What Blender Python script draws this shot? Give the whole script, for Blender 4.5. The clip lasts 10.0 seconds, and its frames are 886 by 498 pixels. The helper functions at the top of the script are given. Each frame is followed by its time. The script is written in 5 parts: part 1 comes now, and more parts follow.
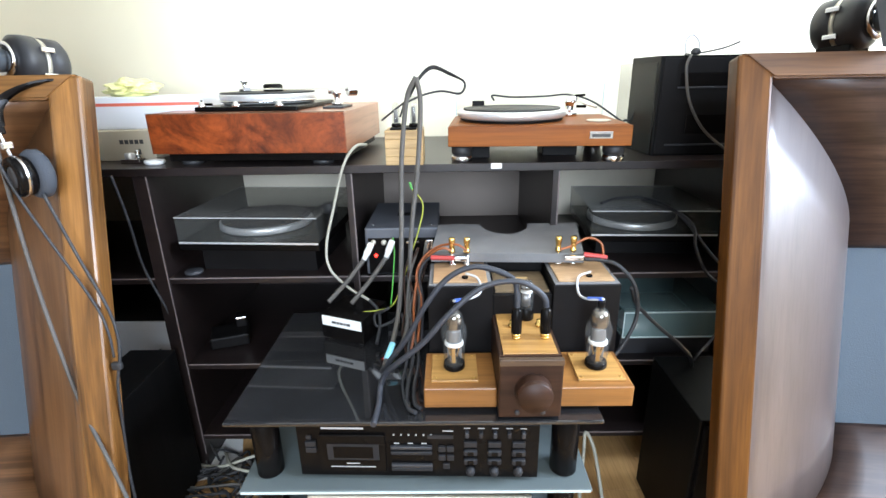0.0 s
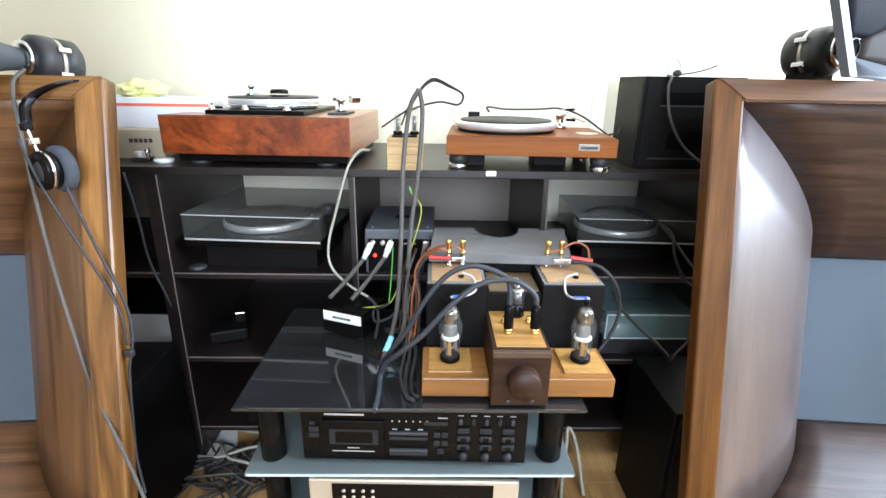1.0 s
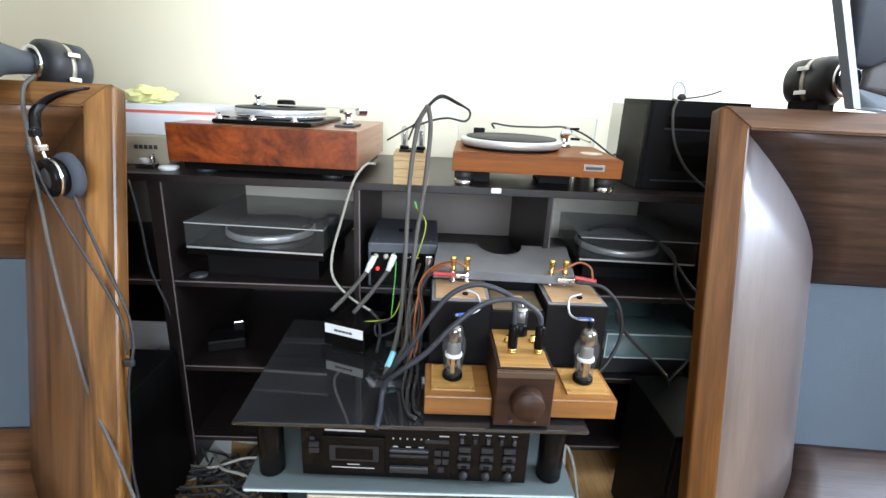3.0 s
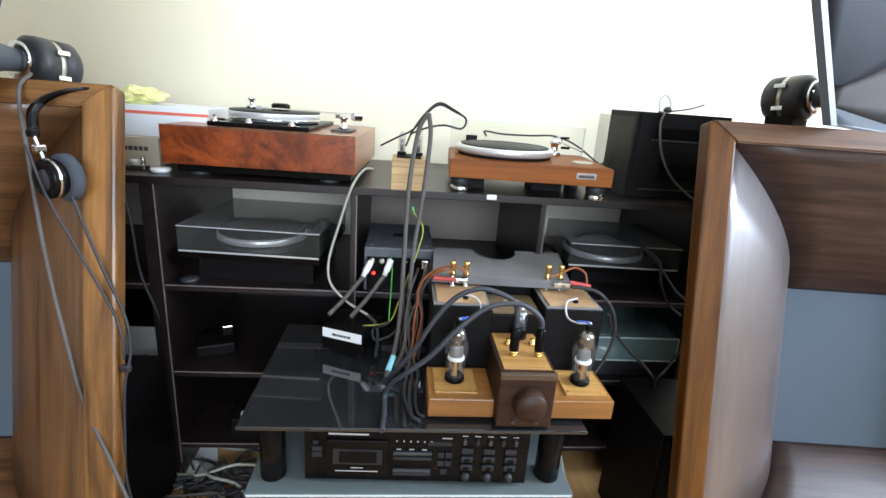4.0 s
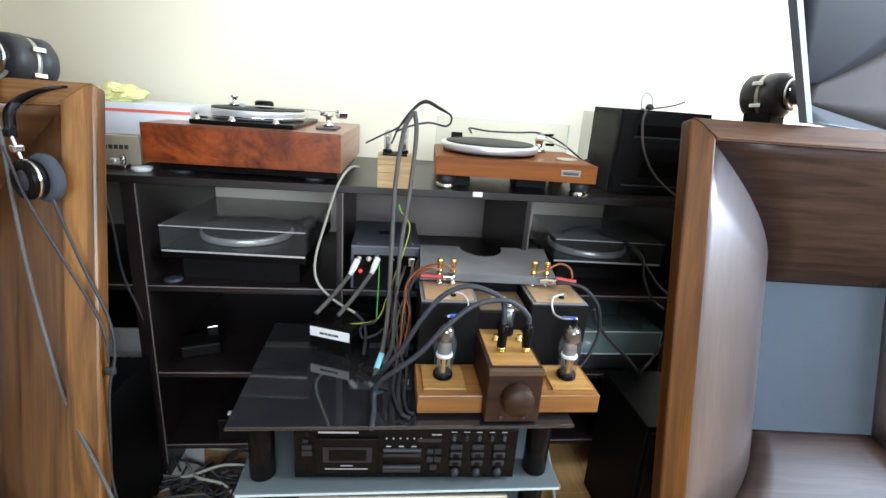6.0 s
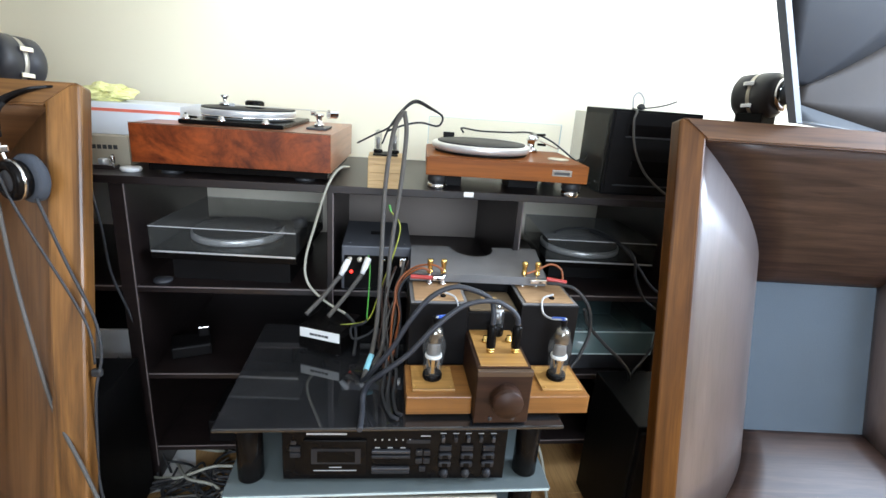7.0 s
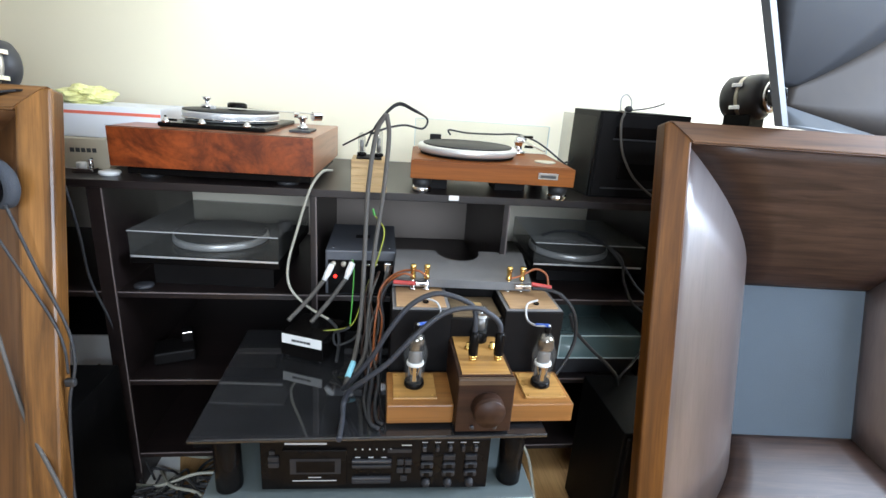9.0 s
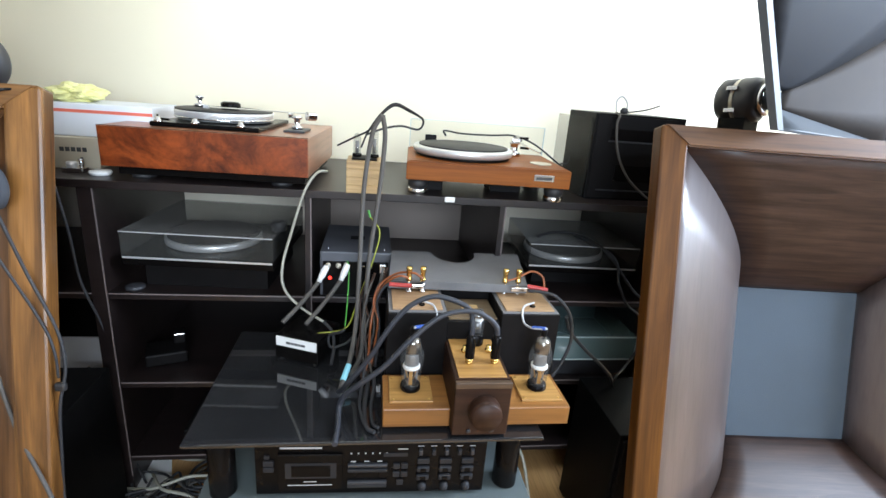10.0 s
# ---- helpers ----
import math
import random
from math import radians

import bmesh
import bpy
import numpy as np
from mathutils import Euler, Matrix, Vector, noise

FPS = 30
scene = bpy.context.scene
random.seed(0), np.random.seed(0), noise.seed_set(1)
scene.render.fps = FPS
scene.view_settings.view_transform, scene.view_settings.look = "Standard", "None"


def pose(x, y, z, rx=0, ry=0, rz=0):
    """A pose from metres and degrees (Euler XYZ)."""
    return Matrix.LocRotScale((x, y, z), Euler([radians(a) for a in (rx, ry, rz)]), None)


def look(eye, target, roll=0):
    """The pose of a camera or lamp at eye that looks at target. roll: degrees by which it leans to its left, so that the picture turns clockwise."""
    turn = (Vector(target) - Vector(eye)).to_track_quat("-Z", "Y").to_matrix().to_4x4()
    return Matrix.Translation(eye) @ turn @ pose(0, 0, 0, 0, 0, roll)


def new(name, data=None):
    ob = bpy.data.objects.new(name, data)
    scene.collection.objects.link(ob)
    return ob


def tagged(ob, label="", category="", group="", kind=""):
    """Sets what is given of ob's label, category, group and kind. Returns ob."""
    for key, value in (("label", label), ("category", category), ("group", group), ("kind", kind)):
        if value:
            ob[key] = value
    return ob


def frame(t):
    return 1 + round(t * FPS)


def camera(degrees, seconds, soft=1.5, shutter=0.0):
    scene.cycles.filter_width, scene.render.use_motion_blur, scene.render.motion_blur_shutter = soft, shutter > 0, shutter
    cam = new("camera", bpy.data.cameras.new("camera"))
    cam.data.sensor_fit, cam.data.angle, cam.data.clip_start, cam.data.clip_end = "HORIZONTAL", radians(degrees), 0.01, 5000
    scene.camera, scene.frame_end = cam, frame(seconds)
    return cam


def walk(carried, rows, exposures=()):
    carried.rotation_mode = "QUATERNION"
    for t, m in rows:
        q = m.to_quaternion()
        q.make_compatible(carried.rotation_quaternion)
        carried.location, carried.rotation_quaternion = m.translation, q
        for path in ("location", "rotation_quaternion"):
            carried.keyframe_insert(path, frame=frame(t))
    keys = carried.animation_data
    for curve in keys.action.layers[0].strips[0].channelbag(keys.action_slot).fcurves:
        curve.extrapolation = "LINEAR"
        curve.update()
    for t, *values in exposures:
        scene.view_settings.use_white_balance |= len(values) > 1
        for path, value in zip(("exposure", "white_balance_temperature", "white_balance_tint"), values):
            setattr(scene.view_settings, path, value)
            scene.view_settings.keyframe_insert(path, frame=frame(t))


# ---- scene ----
cam = camera(84.0, 10.0)
PATH = [
    (0, (0.088, -0.005, 1.130), (0.061, 1.881, 0.463), -1.04),
    (0.5, (0.077, -0.051, 1.134), (0.082, 1.842, 0.487), -0.11),
    (1, (0.060, -0.078, 1.143), (0.094, 1.816, 0.499), 0.92),
    (1.5, (0.052, -0.080, 1.152), (0.088, 1.816, 0.517), 1.52),
    (2, (0.048, -0.076, 1.157), (0.081, 1.824, 0.532), 1.92),
    (2.5, (0.047, -0.071, 1.159), (0.079, 1.831, 0.541), 2.33),
    (4, (-0.033, -0.089, 1.164), (0.141, 1.814, 0.577), 4.11),
    (4.5, (-0.063, -0.095, 1.159), (0.164, 1.808, 0.587), 4.69),
    (5, (-0.059, -0.093, 1.166), (0.173, 1.805, 0.581), 4.48),
    (5.5, (-0.050, -0.093, 1.169), (0.183, 1.802, 0.572), 4.18),
    (7, (-0.021, -0.090, 1.173), (0.225, 1.801, 0.570), 4.15),
    (7.5, (-0.015, -0.090, 1.171), (0.239, 1.803, 0.575), 4.13),
    (8, (-0.009, -0.087, 1.169), (0.251, 1.805, 0.579), 4.22),
    (8.5, (0.002, -0.080, 1.176), (0.261, 1.811, 0.579), 4.22),
    (9, (0.013, -0.073, 1.184), (0.270, 1.815, 0.577), 4.12),
    (9.5, (0.018, -0.067, 1.189), (0.280, 1.819, 0.577), 4.21),
    (10, (0.004, -0.064, 1.190), (0.293, 1.818, 0.579), 4.55),
]
walk(cam, [(t, look(eye, target, roll)) for t, eye, target, roll in PATH], [(0, -0.12), (2.5, -0.36), (4.2, -0.64), (10, -0.64)])

# ---- world and light ----
world = bpy.data.worlds.new("world")
scene.world = world
world.use_nodes = True
wn = world.node_tree
sky = wn.nodes.new("ShaderNodeTexSky")
sky.sky_type, sky.sun_disc = "NISHITA", False
sky.sun_elevation, sky.sun_rotation = radians(40), radians(150)
wn.nodes["Background"].inputs["Strength"].default_value = 0.12
wn.links.new(sky.outputs[0], wn.nodes["Background"].inputs[0])


def window_light(name, m, sx, sy, power, colour, spread=180):
    lamp = bpy.data.lights.new(name, "AREA")
    lamp.shape, lamp.size, lamp.size_y = "RECTANGLE", sx, sy
    lamp.energy, lamp.color, lamp.spread = power, colour, radians(spread)
    ob = new(name, lamp)
    ob.matrix_world = m
    return ob


window_light("daylight_back", look((0.3, -2.45, 1.72), (-0.8, 1.7, 2.5)), 1.9, 1.4, 130, (0.80, 0.93, 1.10), 125)
window_light("daylight_side", look((2.75, 0.45, 1.9), (0.0, 1.2, 1.5)), 1.3, 1.1, 280, (0.76, 0.91, 1.15))


# ---- materials ----
def base_mat(name):
    m = bpy.data.materials.new(name)
    m.use_nodes = True
    t = m.node_tree
    return m, t, t.nodes["Principled BSDF"]


def mapped(t, scale):
    tc = t.nodes.new("ShaderNodeTexCoord")
    mp = t.nodes.new("ShaderNodeMapping")
    mp.inputs["Scale"].default_value = scale
    t.links.new(tc.outputs["Object"], mp.inputs["Vector"])
    return mp.outputs["Vector"]


def noise_tex(t, vec, scale, detail=4.0, rough=0.6, distort=0.0):
    n = t.nodes.new("ShaderNodeTexNoise")
    n.inputs["Scale"].default_value, n.inputs["Detail"].default_value = scale, detail
    n.inputs["Roughness"].default_value, n.inputs["Distortion"].default_value = rough, distort
    t.links.new(vec, n.inputs["Vector"])
    return n.outputs["Fac"]


def ramp(t, fac, stops):
    r = t.nodes.new("ShaderNodeValToRGB")
    el = r.color_ramp.elements
    while len(el) < len(stops):
        el.new(0.5)
    for e, (p, c) in zip(el, stops):
        e.position, e.color = p, (*c, 1)
    t.links.new(fac, r.inputs["Fac"])
    return r.outputs["Color"]


def bump(t, p, fac, strength, dist):
    b = t.nodes.new("ShaderNodeBump")
    b.inputs["Strength"].default_value, b.inputs["Distance"].default_value = strength, dist
    t.links.new(fac, b.inputs["Height"])
    t.links.new(b.outputs[0], p.inputs["Normal"])


def paint(name, c, rough=0.5, metal=0.0, var=0.15, scale=6.0, grain=120.0, bumpy=0.05, coat=0.0, spec=0.5):
    """A surface of one colour with faint stains, grain and uneven gloss."""
    m, t, p = base_mat(name)
    v = mapped(t, (1, 1, 1))
    big, fine = noise_tex(t, v, scale), noise_tex(t, v, grain, 2.0)
    lo, hi = tuple(x * (1 - var) for x in c), tuple(min(1, x * (1 + var)) for x in c)
    t.links.new(ramp(t, big, [(0.3, lo), (0.7, hi)]), p.inputs["Base Color"])
    mr = t.nodes.new("ShaderNodeMapRange")
    mr.inputs["To Min"].default_value, mr.inputs["To Max"].default_value = rough * 0.85, min(1, rough * 1.15)
    t.links.new(big, mr.inputs["Value"])
    t.links.new(mr.outputs[0], p.inputs["Roughness"])
    p.inputs["Metallic"].default_value, p.inputs["Coat Weight"].default_value = metal, coat
    p.inputs["Specular IOR Level"].default_value = spec
    if bumpy:
        bump(t, p, fine, bumpy, 0.002)
    return m


def wood(name, dark, light, axis="x", rough=0.35, rings=14.0, stretch=0.08, coat=0.0, burl=False, bumpy=0.08, spec=0.5, haze=0.22):
    """Grain that runs along one axis, with pores and broad tone shifts."""
    m, t, p = base_mat(name)
    sc = {"x": (stretch, 1, 1), "y": (1, stretch, 1), "z": (1, 1, stretch)}[axis]
    v = mapped(t, sc if not burl else (0.8, 1, 1.0))
    rings_f = noise_tex(t, v, rings, 6.0, 0.62, 2.5 if burl else 0.6)
    pore = noise_tex(t, mapped(t, tuple(x * 0.5 if x == stretch else x for x in sc)), 160.0, 2.0, 0.7)
    broad = noise_tex(t, mapped(t, (1, 1, 1)), 3.0, 2.0)
    mid = tuple((a + b) / 2 for a, b in zip(dark, light))
    col = ramp(t, rings_f, [(0.32, dark), (0.5, mid), (0.68, light)])
    mx = t.nodes.new("ShaderNodeMix")
    mx.data_type, mx.blend_type = "RGBA", "MULTIPLY"
    mx.inputs["Factor"].default_value = 0.55
    t.links.new(col, mx.inputs["A"])
    t.links.new(ramp(t, pore, [(0.3, (0.55, 0.5, 0.45)), (0.55, (1, 1, 1))]), mx.inputs["B"])
    my = t.nodes.new("ShaderNodeMix")
    my.data_type, my.blend_type = "RGBA", "MULTIPLY"
    my.inputs["Factor"].default_value = 0.5
    t.links.new(mx.outputs["Result"], my.inputs["A"])
    t.links.new(ramp(t, broad, [(0.3, (0.75, 0.72, 0.7)), (0.7, (1, 1, 1))]), my.inputs["B"])
    t.links.new(my.outputs["Result"], p.inputs["Base Color"])
    p.inputs["Roughness"].default_value, p.inputs["Coat Weight"].default_value = rough, coat
    p.inputs["Coat Roughness"].default_value = haze
    p.inputs["Specular IOR Level"].default_value = spec
    bump(t, p, pore, bumpy, 0.001)
    return m


def glass(name, c=(1, 1, 1), rough=0.02, ior=1.45):
    m, t, p = base_mat(name)
    p.inputs["Base Color"].default_value = (*c, 1)
    p.inputs["Transmission Weight"].default_value, p.inputs["IOR"].default_value = 1.0, ior
    p.inputs["Roughness"].default_value = rough
    return m


def thin_clear(name, c, mix, rough=0.08, passes=0.86):
    """Thin clear acrylic: mostly see-through, with a share of gloss."""
    m, t, p = base_mat(name)
    p.inputs["Base Color"].default_value, p.inputs["Roughness"].default_value = (*c, 1), rough
    tr = t.nodes.new("ShaderNodeBsdfTransparent")
    tr.inputs["Color"].default_value = (passes, passes, passes * 0.99, 1)
    ms = t.nodes.new("ShaderNodeMixShader")
    ms.inputs["Fac"].default_value = mix
    t.links.new(tr.outputs[0], ms.inputs[1])
    t.links.new(p.outputs[0], ms.inputs[2])
    t.links.new(ms.outputs[0], t.nodes["Material Output"].inputs["Surface"])
    return m


def lamp_mat(name, c, strength):
    m, t, p = base_mat(name)
    p.inputs["Base Color"].default_value = (*c, 1)
    p.inputs["Emission Color"].default_value, p.inputs["Emission Strength"].default_value = (*c, 1), strength
    return m


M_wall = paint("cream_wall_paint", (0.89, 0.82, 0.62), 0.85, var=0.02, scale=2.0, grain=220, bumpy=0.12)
# darker than the cream wall, to hold back bounced light from unseen walls
M_wall_dim = paint("bounce_damped_wall", (0.42, 0.40, 0.36), 0.85, var=0.04, scale=2.0, grain=220, bumpy=0.12)
M_ceil = paint("white_ceiling_paint", (0.80, 0.79, 0.76), 0.9, var=0.03, bumpy=0.08)
M_floor = wood("oak_laminate", (0.36, 0.19, 0.07), (0.62, 0.38, 0.16), "y", 0.35, 9, 0.1)
M_shelf = wood("wenge_laminate", (0.009, 0.006, 0.0058), (0.020, 0.013, 0.012), "x", 0.36, 18, 0.06, spec=0.5)
M_backboard = paint("beige_back_board", (0.60, 0.55, 0.45), 0.8, var=0.08, scale=3)
M_backboard_dim = paint("dim_back_board", (0.24, 0.20, 0.175), 0.8, var=0.08, scale=3)
M_edge = paint("laminate_edge", (0.16, 0.13, 0.125), 0.4, var=0.2)
M_oak_v = wood("oiled_oak_upright", (0.035, 0.013, 0.004), (0.33, 0.150, 0.040), "z", 0.34, 22, 0.08, coat=0.15)
M_oak_h = wood("oiled_oak_rail", (0.050, 0.019, 0.006), (0.33, 0.155, 0.045), "x", 0.36, 24, 0.06, coat=0.15)
M_walnut_v = wood("brown_oak_upright", (0.052, 0.018, 0.004), (0.165, 0.066, 0.013), "z", 0.42, 24, 0.07, spec=0.2)
M_walnut_h = wood("brown_oak_rail", (0.040, 0.016, 0.006), (0.155, 0.070, 0.025), "x", 0.42, 38, 0.045, coat=0.12, spec=0.4)
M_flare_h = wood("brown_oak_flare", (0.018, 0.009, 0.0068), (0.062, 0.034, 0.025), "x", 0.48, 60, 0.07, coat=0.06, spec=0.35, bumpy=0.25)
M_flare_l = wood("golden_oak_flare", (0.06, 0.026, 0.011), (0.20, 0.095, 0.040), "x", 0.36, 40, 0.03, coat=0.2)
M_flare_lv = wood("golden_oak_side_flare", (0.050, 0.020, 0.007), (0.175, 0.080, 0.029), "z", 0.36, 26, 0.07, coat=0.2)
# oak paled and greyed here: the window's sheen is partly in the colour
M_flare_v_sheen = wood("brown_oak_side_flare_sheen", (0.070, 0.050, 0.047), (0.112, 0.082, 0.075), "z", 0.40, 14, 0.16, coat=1.0, spec=1.0, bumpy=0.03, haze=0.36)
M_cloth = paint("grey_grille_cloth", (0.078, 0.098, 0.120), 0.9, var=0.06, scale=4, grain=420, bumpy=0.35, spec=0.2)
M_burl = wood("red_burl_veneer", (0.055, 0.009, 0.003), (0.34, 0.072, 0.016), "x", 0.30, 8, 1, coat=0.3, burl=True)
# plinth veneer lighter than the burl front: glare on its side as colour
M_burl_glare = wood("red_brown_veneer_glare", (0.26, 0.085, 0.035), (0.42, 0.17, 0.08), "y", 0.35, 16, 0.06, coat=0.35)
M_teak = wood("teak_veneer", (0.20, 0.054, 0.006), (0.34, 0.105, 0.011), "x", 0.45, 18, 0.05, spec=0.2)
M_oakblock = wood("pale_oak_block", (0.38, 0.24, 0.10), (0.62, 0.43, 0.20), "x", 0.5, 20, 0.08)
M_ply = wood("birch_plywood", (0.33, 0.195, 0.095), (0.47, 0.305, 0.165), "x", 0.45, 10, 0.15)
M_dullwood = wood("dull_brown_wood", (0.10, 0.066, 0.034), (0.19, 0.135, 0.075), "x", 0.5, 16, 0.08)
M_stripwood = wood("brown_strip_wood", (0.05, 0.026, 0.013), (0.10, 0.058, 0.030), "x", 0.5, 20, 0.08)
M_bluegrey = paint("blue_grey_metal", (0.085, 0.089, 0.102), 0.5, 0.2, var=0.12, scale=9)
M_ash = wood("honey_wood", (0.19, 0.074, 0.017), (0.35, 0.155, 0.040), "x", 0.38, 16, 0.05, coat=0.15)
M_ash_lt = wood("pale_honey_wood", (0.33, 0.165, 0.042), (0.52, 0.285, 0.085), "x", 0.38, 12, 0.06, coat=0.15)
M_wal_amp = wood("dark_walnut", (0.017, 0.0072, 0.004), (0.050, 0.021, 0.011), "x", 0.5, 26, 0.08, spec=0.25)
M_black = paint("black_lacquer", (0.0045, 0.0038, 0.0036), 0.26, spec=0.10, var=0.25)
M_blackmat = paint("matt_black", (0.006, 0.0052, 0.0052), 0.55, spec=0.12, var=0.25)
M_blackvinyl = wood("black_ash_vinyl", (0.003, 0.003, 0.003), (0.006, 0.0055, 0.0055), "z", 0.5, 30, 0.05, spec=0.10)
M_anth = paint("anthracite_metal", (0.040, 0.041, 0.046), 0.45, 0.3, var=0.1)
M_driver = paint("charcoal_lacquer", (0.040, 0.040, 0.043), 0.45, var=0.2, scale=8, spec=0.4)
M_rubber = paint("black_rubber", (0.016, 0.016, 0.017), 0.55, var=0.2)
M_greyfelt = paint("dark_grey_board", (0.15, 0.147, 0.147), 0.85, var=0.12, scale=14, grain=300, bumpy=0.3)
M_foam = paint("grey_foam", (0.05, 0.055, 0.065), 0.95, var=0.15, grain=300, bumpy=0.5, spec=0.2)
M_silver = paint("brushed_aluminium", (0.72, 0.72, 0.72), 0.34, 0.55, var=0.06, grain=400, bumpy=0.02)
M_champ = paint("champagne_aluminium", (0.60, 0.56, 0.47), 0.42, 0.6, var=0.05, grain=300, bumpy=0.02)
M_chrome = paint("chrome", (0.75, 0.75, 0.76), 0.12, 1.0, var=0.04, bumpy=0)
M_gold = paint("gold_plate", (0.83, 0.58, 0.20), 0.22, 1.0, var=0.08, bumpy=0)
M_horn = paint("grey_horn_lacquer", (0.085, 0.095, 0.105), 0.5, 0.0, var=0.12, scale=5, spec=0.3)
# copies of the horn grey: shaded roof and warmly lit sides, put into colour
M_horn_shade = paint("horn_roof_shade", (0.010, 0.011, 0.014), 0.7, 0.0, var=0.3, scale=3, spec=0.2)
M_hornside = paint("horn_side_light_tint", (0.034, 0.028, 0.024), 0.7, 0.0, var=0.3, scale=3, spec=0.2)
M_blackglass = paint("black_glass", (0.015, 0.015, 0.016), 0.05, var=0.2, scale=9, bumpy=0, spec=0.9)
M_frost = paint("frosted_grey_glass", (0.105, 0.125, 0.125), 0.2, var=0.05, bumpy=0.02)
M_frostedge = paint("glass_edge", (0.50, 0.60, 0.60), 0.2, var=0.1, bumpy=0)
M_acryl = thin_clear("clear_acrylic", (0.13, 0.13, 0.12), 0.13, 0.05)
M_pane = thin_clear("clear_hinge_pane", (0.13, 0.13, 0.12), 0.04, 0.05, 0.97)
M_greenglass = thin_clear("greenish_clear_cover", (0.22, 0.33, 0.33), 0.55, 0.12)
# lid colours paled: dust on the smoked one, a pale reflection in both
M_acryl_dk = thin_clear("smoked_acrylic", (0.36, 0.37, 0.36), 0.55, 0.22)
M_lid_reflect = thin_clear("clear_lid_pale_reflection", (0.30, 0.29, 0.27), 0.26, 0.06)
M_glass = thin_clear("tube_glass", (0.25, 0.25, 0.24), 0.11, 0.03, 0.92)
M_getter = paint("tube_getter", (0.35, 0.33, 0.30), 0.15, 1.0, var=0.2, bumpy=0)
M_mica = paint("tube_mica", (0.78, 0.77, 0.73), 0.4, var=0.1, bumpy=0)
M_plate = paint("tube_plate", (0.26, 0.255, 0.25), 0.4, 0.7, var=0.2)
M_brass = paint("warm_brass", (0.62, 0.40, 0.14), 0.3, 0.9, var=0.15)
M_white = paint("white_plastic", (0.78, 0.78, 0.76), 0.4, var=0.03)
M_red = paint("red_plastic", (0.40, 0.035, 0.03), 0.4)
M_blue = paint("blue_sleeve", (0.03, 0.10, 0.45), 0.45)
M_cyan = paint("pale_blue_tape", (0.25, 0.60, 0.70), 0.5)
M_orange = paint("orange_wire", (0.26, 0.075, 0.022), 0.4)
M_green = paint("green_wire", (0.08, 0.36, 0.06), 0.45)
M_yellowwire = paint("yellow_wire", (0.28, 0.30, 0.03), 0.45)
M_greycable = paint("grey_cable_braid", (0.075, 0.068, 0.060), 0.7, var=0.2, grain=500, bumpy=0.4)
M_darkcable = paint("dark_cable_braid", (0.018, 0.018, 0.020), 0.6, var=0.25, grain=500, bumpy=0.4)
M_bluecable = paint("slate_cable", (0.022, 0.024, 0.031), 0.55, var=0.2, grain=500, bumpy=0.3)
M_whitecable = paint("off_white_cable", (0.34, 0.33, 0.27), 0.5, var=0.08)
M_greybeige = paint("beige_carton", (0.50, 0.44, 0.33), 0.8, var=0.07)
M_whitecarton = paint("white_carton", (0.72, 0.74, 0.76), 0.7, var=0.03)
M_redtape = paint("red_stripe", (0.75, 0.16, 0.10), 0.6)
M_bag = paint("yellow_plastic_bag", (0.70, 0.68, 0.30), 0.35, var=0.25, scale=18, grain=40, bumpy=0.8)
M_led = lamp_mat("red_led", (1.0, 0.03, 0.02), 6.0)
M_print = paint("grey_print", (0.42, 0.42, 0.42), 0.6)
M_printdk = paint("dark_print", (0.05, 0.05, 0.05), 0.6)
M_keys = paint("dark_grey_keys", (0.018, 0.018, 0.020), 0.5, spec=0.25, var=0.1)


# ---- mesh helpers ----
def box(bm, x0, x1, y0, y1, z0, z1, bevel=0.0):
    r = bmesh.ops.create_cube(bm, size=1.0, matrix=Matrix.LocRotScale(((x0 + x1) / 2, (y0 + y1) / 2, (z0 + z1) / 2), None, (x1 - x0, y1 - y0, z1 - z0)))
    if bevel:
        ed = list({e for v in r["verts"] for e in v.link_edges})
        bmesh.ops.bevel(bm, geom=ed, offset=bevel, segments=2, affect="EDGES", profile=0.5)
    return bm


def lathe(bm, profile, m=Matrix(), n=32, smooth=True):
    """Turns (radius, height) pairs round the local z axis."""
    rings = []
    for r, z in profile:
        if r < 1e-6:
            rings.append([bm.verts.new(m @ Vector((0, 0, z)))])
        else:
            rings.append([bm.verts.new(m @ Vector((r * math.cos(2 * math.pi * i / n), r * math.sin(2 * math.pi * i / n), z))) for i in range(n)])
    for a, b in zip(rings, rings[1:]):
        for i in range(n):
            j = (i + 1) % n
            q = [a[i % len(a)], a[j % len(a)], b[j % len(b)], b[i % len(b)]]
            q = [v for k, v in enumerate(q) if v not in q[:k]]
            if len(q) > 2:
                bm.faces.new(q).smooth = smooth
    return bm


def rod(bm, a, b, r, n=16):
    a, b = Vector(a), Vector(b)
    m = Matrix.Translation(a) @ (b - a).to_track_quat("Z", "Y").to_matrix().to_4x4()
    h = (b - a).length
    return lathe(bm, [(0, 0), (r, 0), (r, h), (0, h)], m, n, False)


def disc_bevel(r, h, b=0.002):
    return [(0, 0), (r - b, 0), (r, b), (r, h - b), (r - b, h), (0, h)]


def spline(pts, steps=10):
    pts = [Vector(p) for p in pts]
    ext = [pts[0] * 2 - pts[1]] + pts + [pts[-1] * 2 - pts[-2]]
    out = []
    for i in range(1, len(ext) - 2):
        p0, p1, p2, p3 = ext[i - 1 : i + 3]
        for k in range(steps):
            t = k / steps
            out.append(0.5 * ((2 * p1) + (p2 - p0) * t + (2 * p0 - 5 * p1 + 4 * p2 - p3) * t * t + (3 * p1 - p0 - 3 * p2 + p3) * t ** 3))
    return out + [pts[-1]]


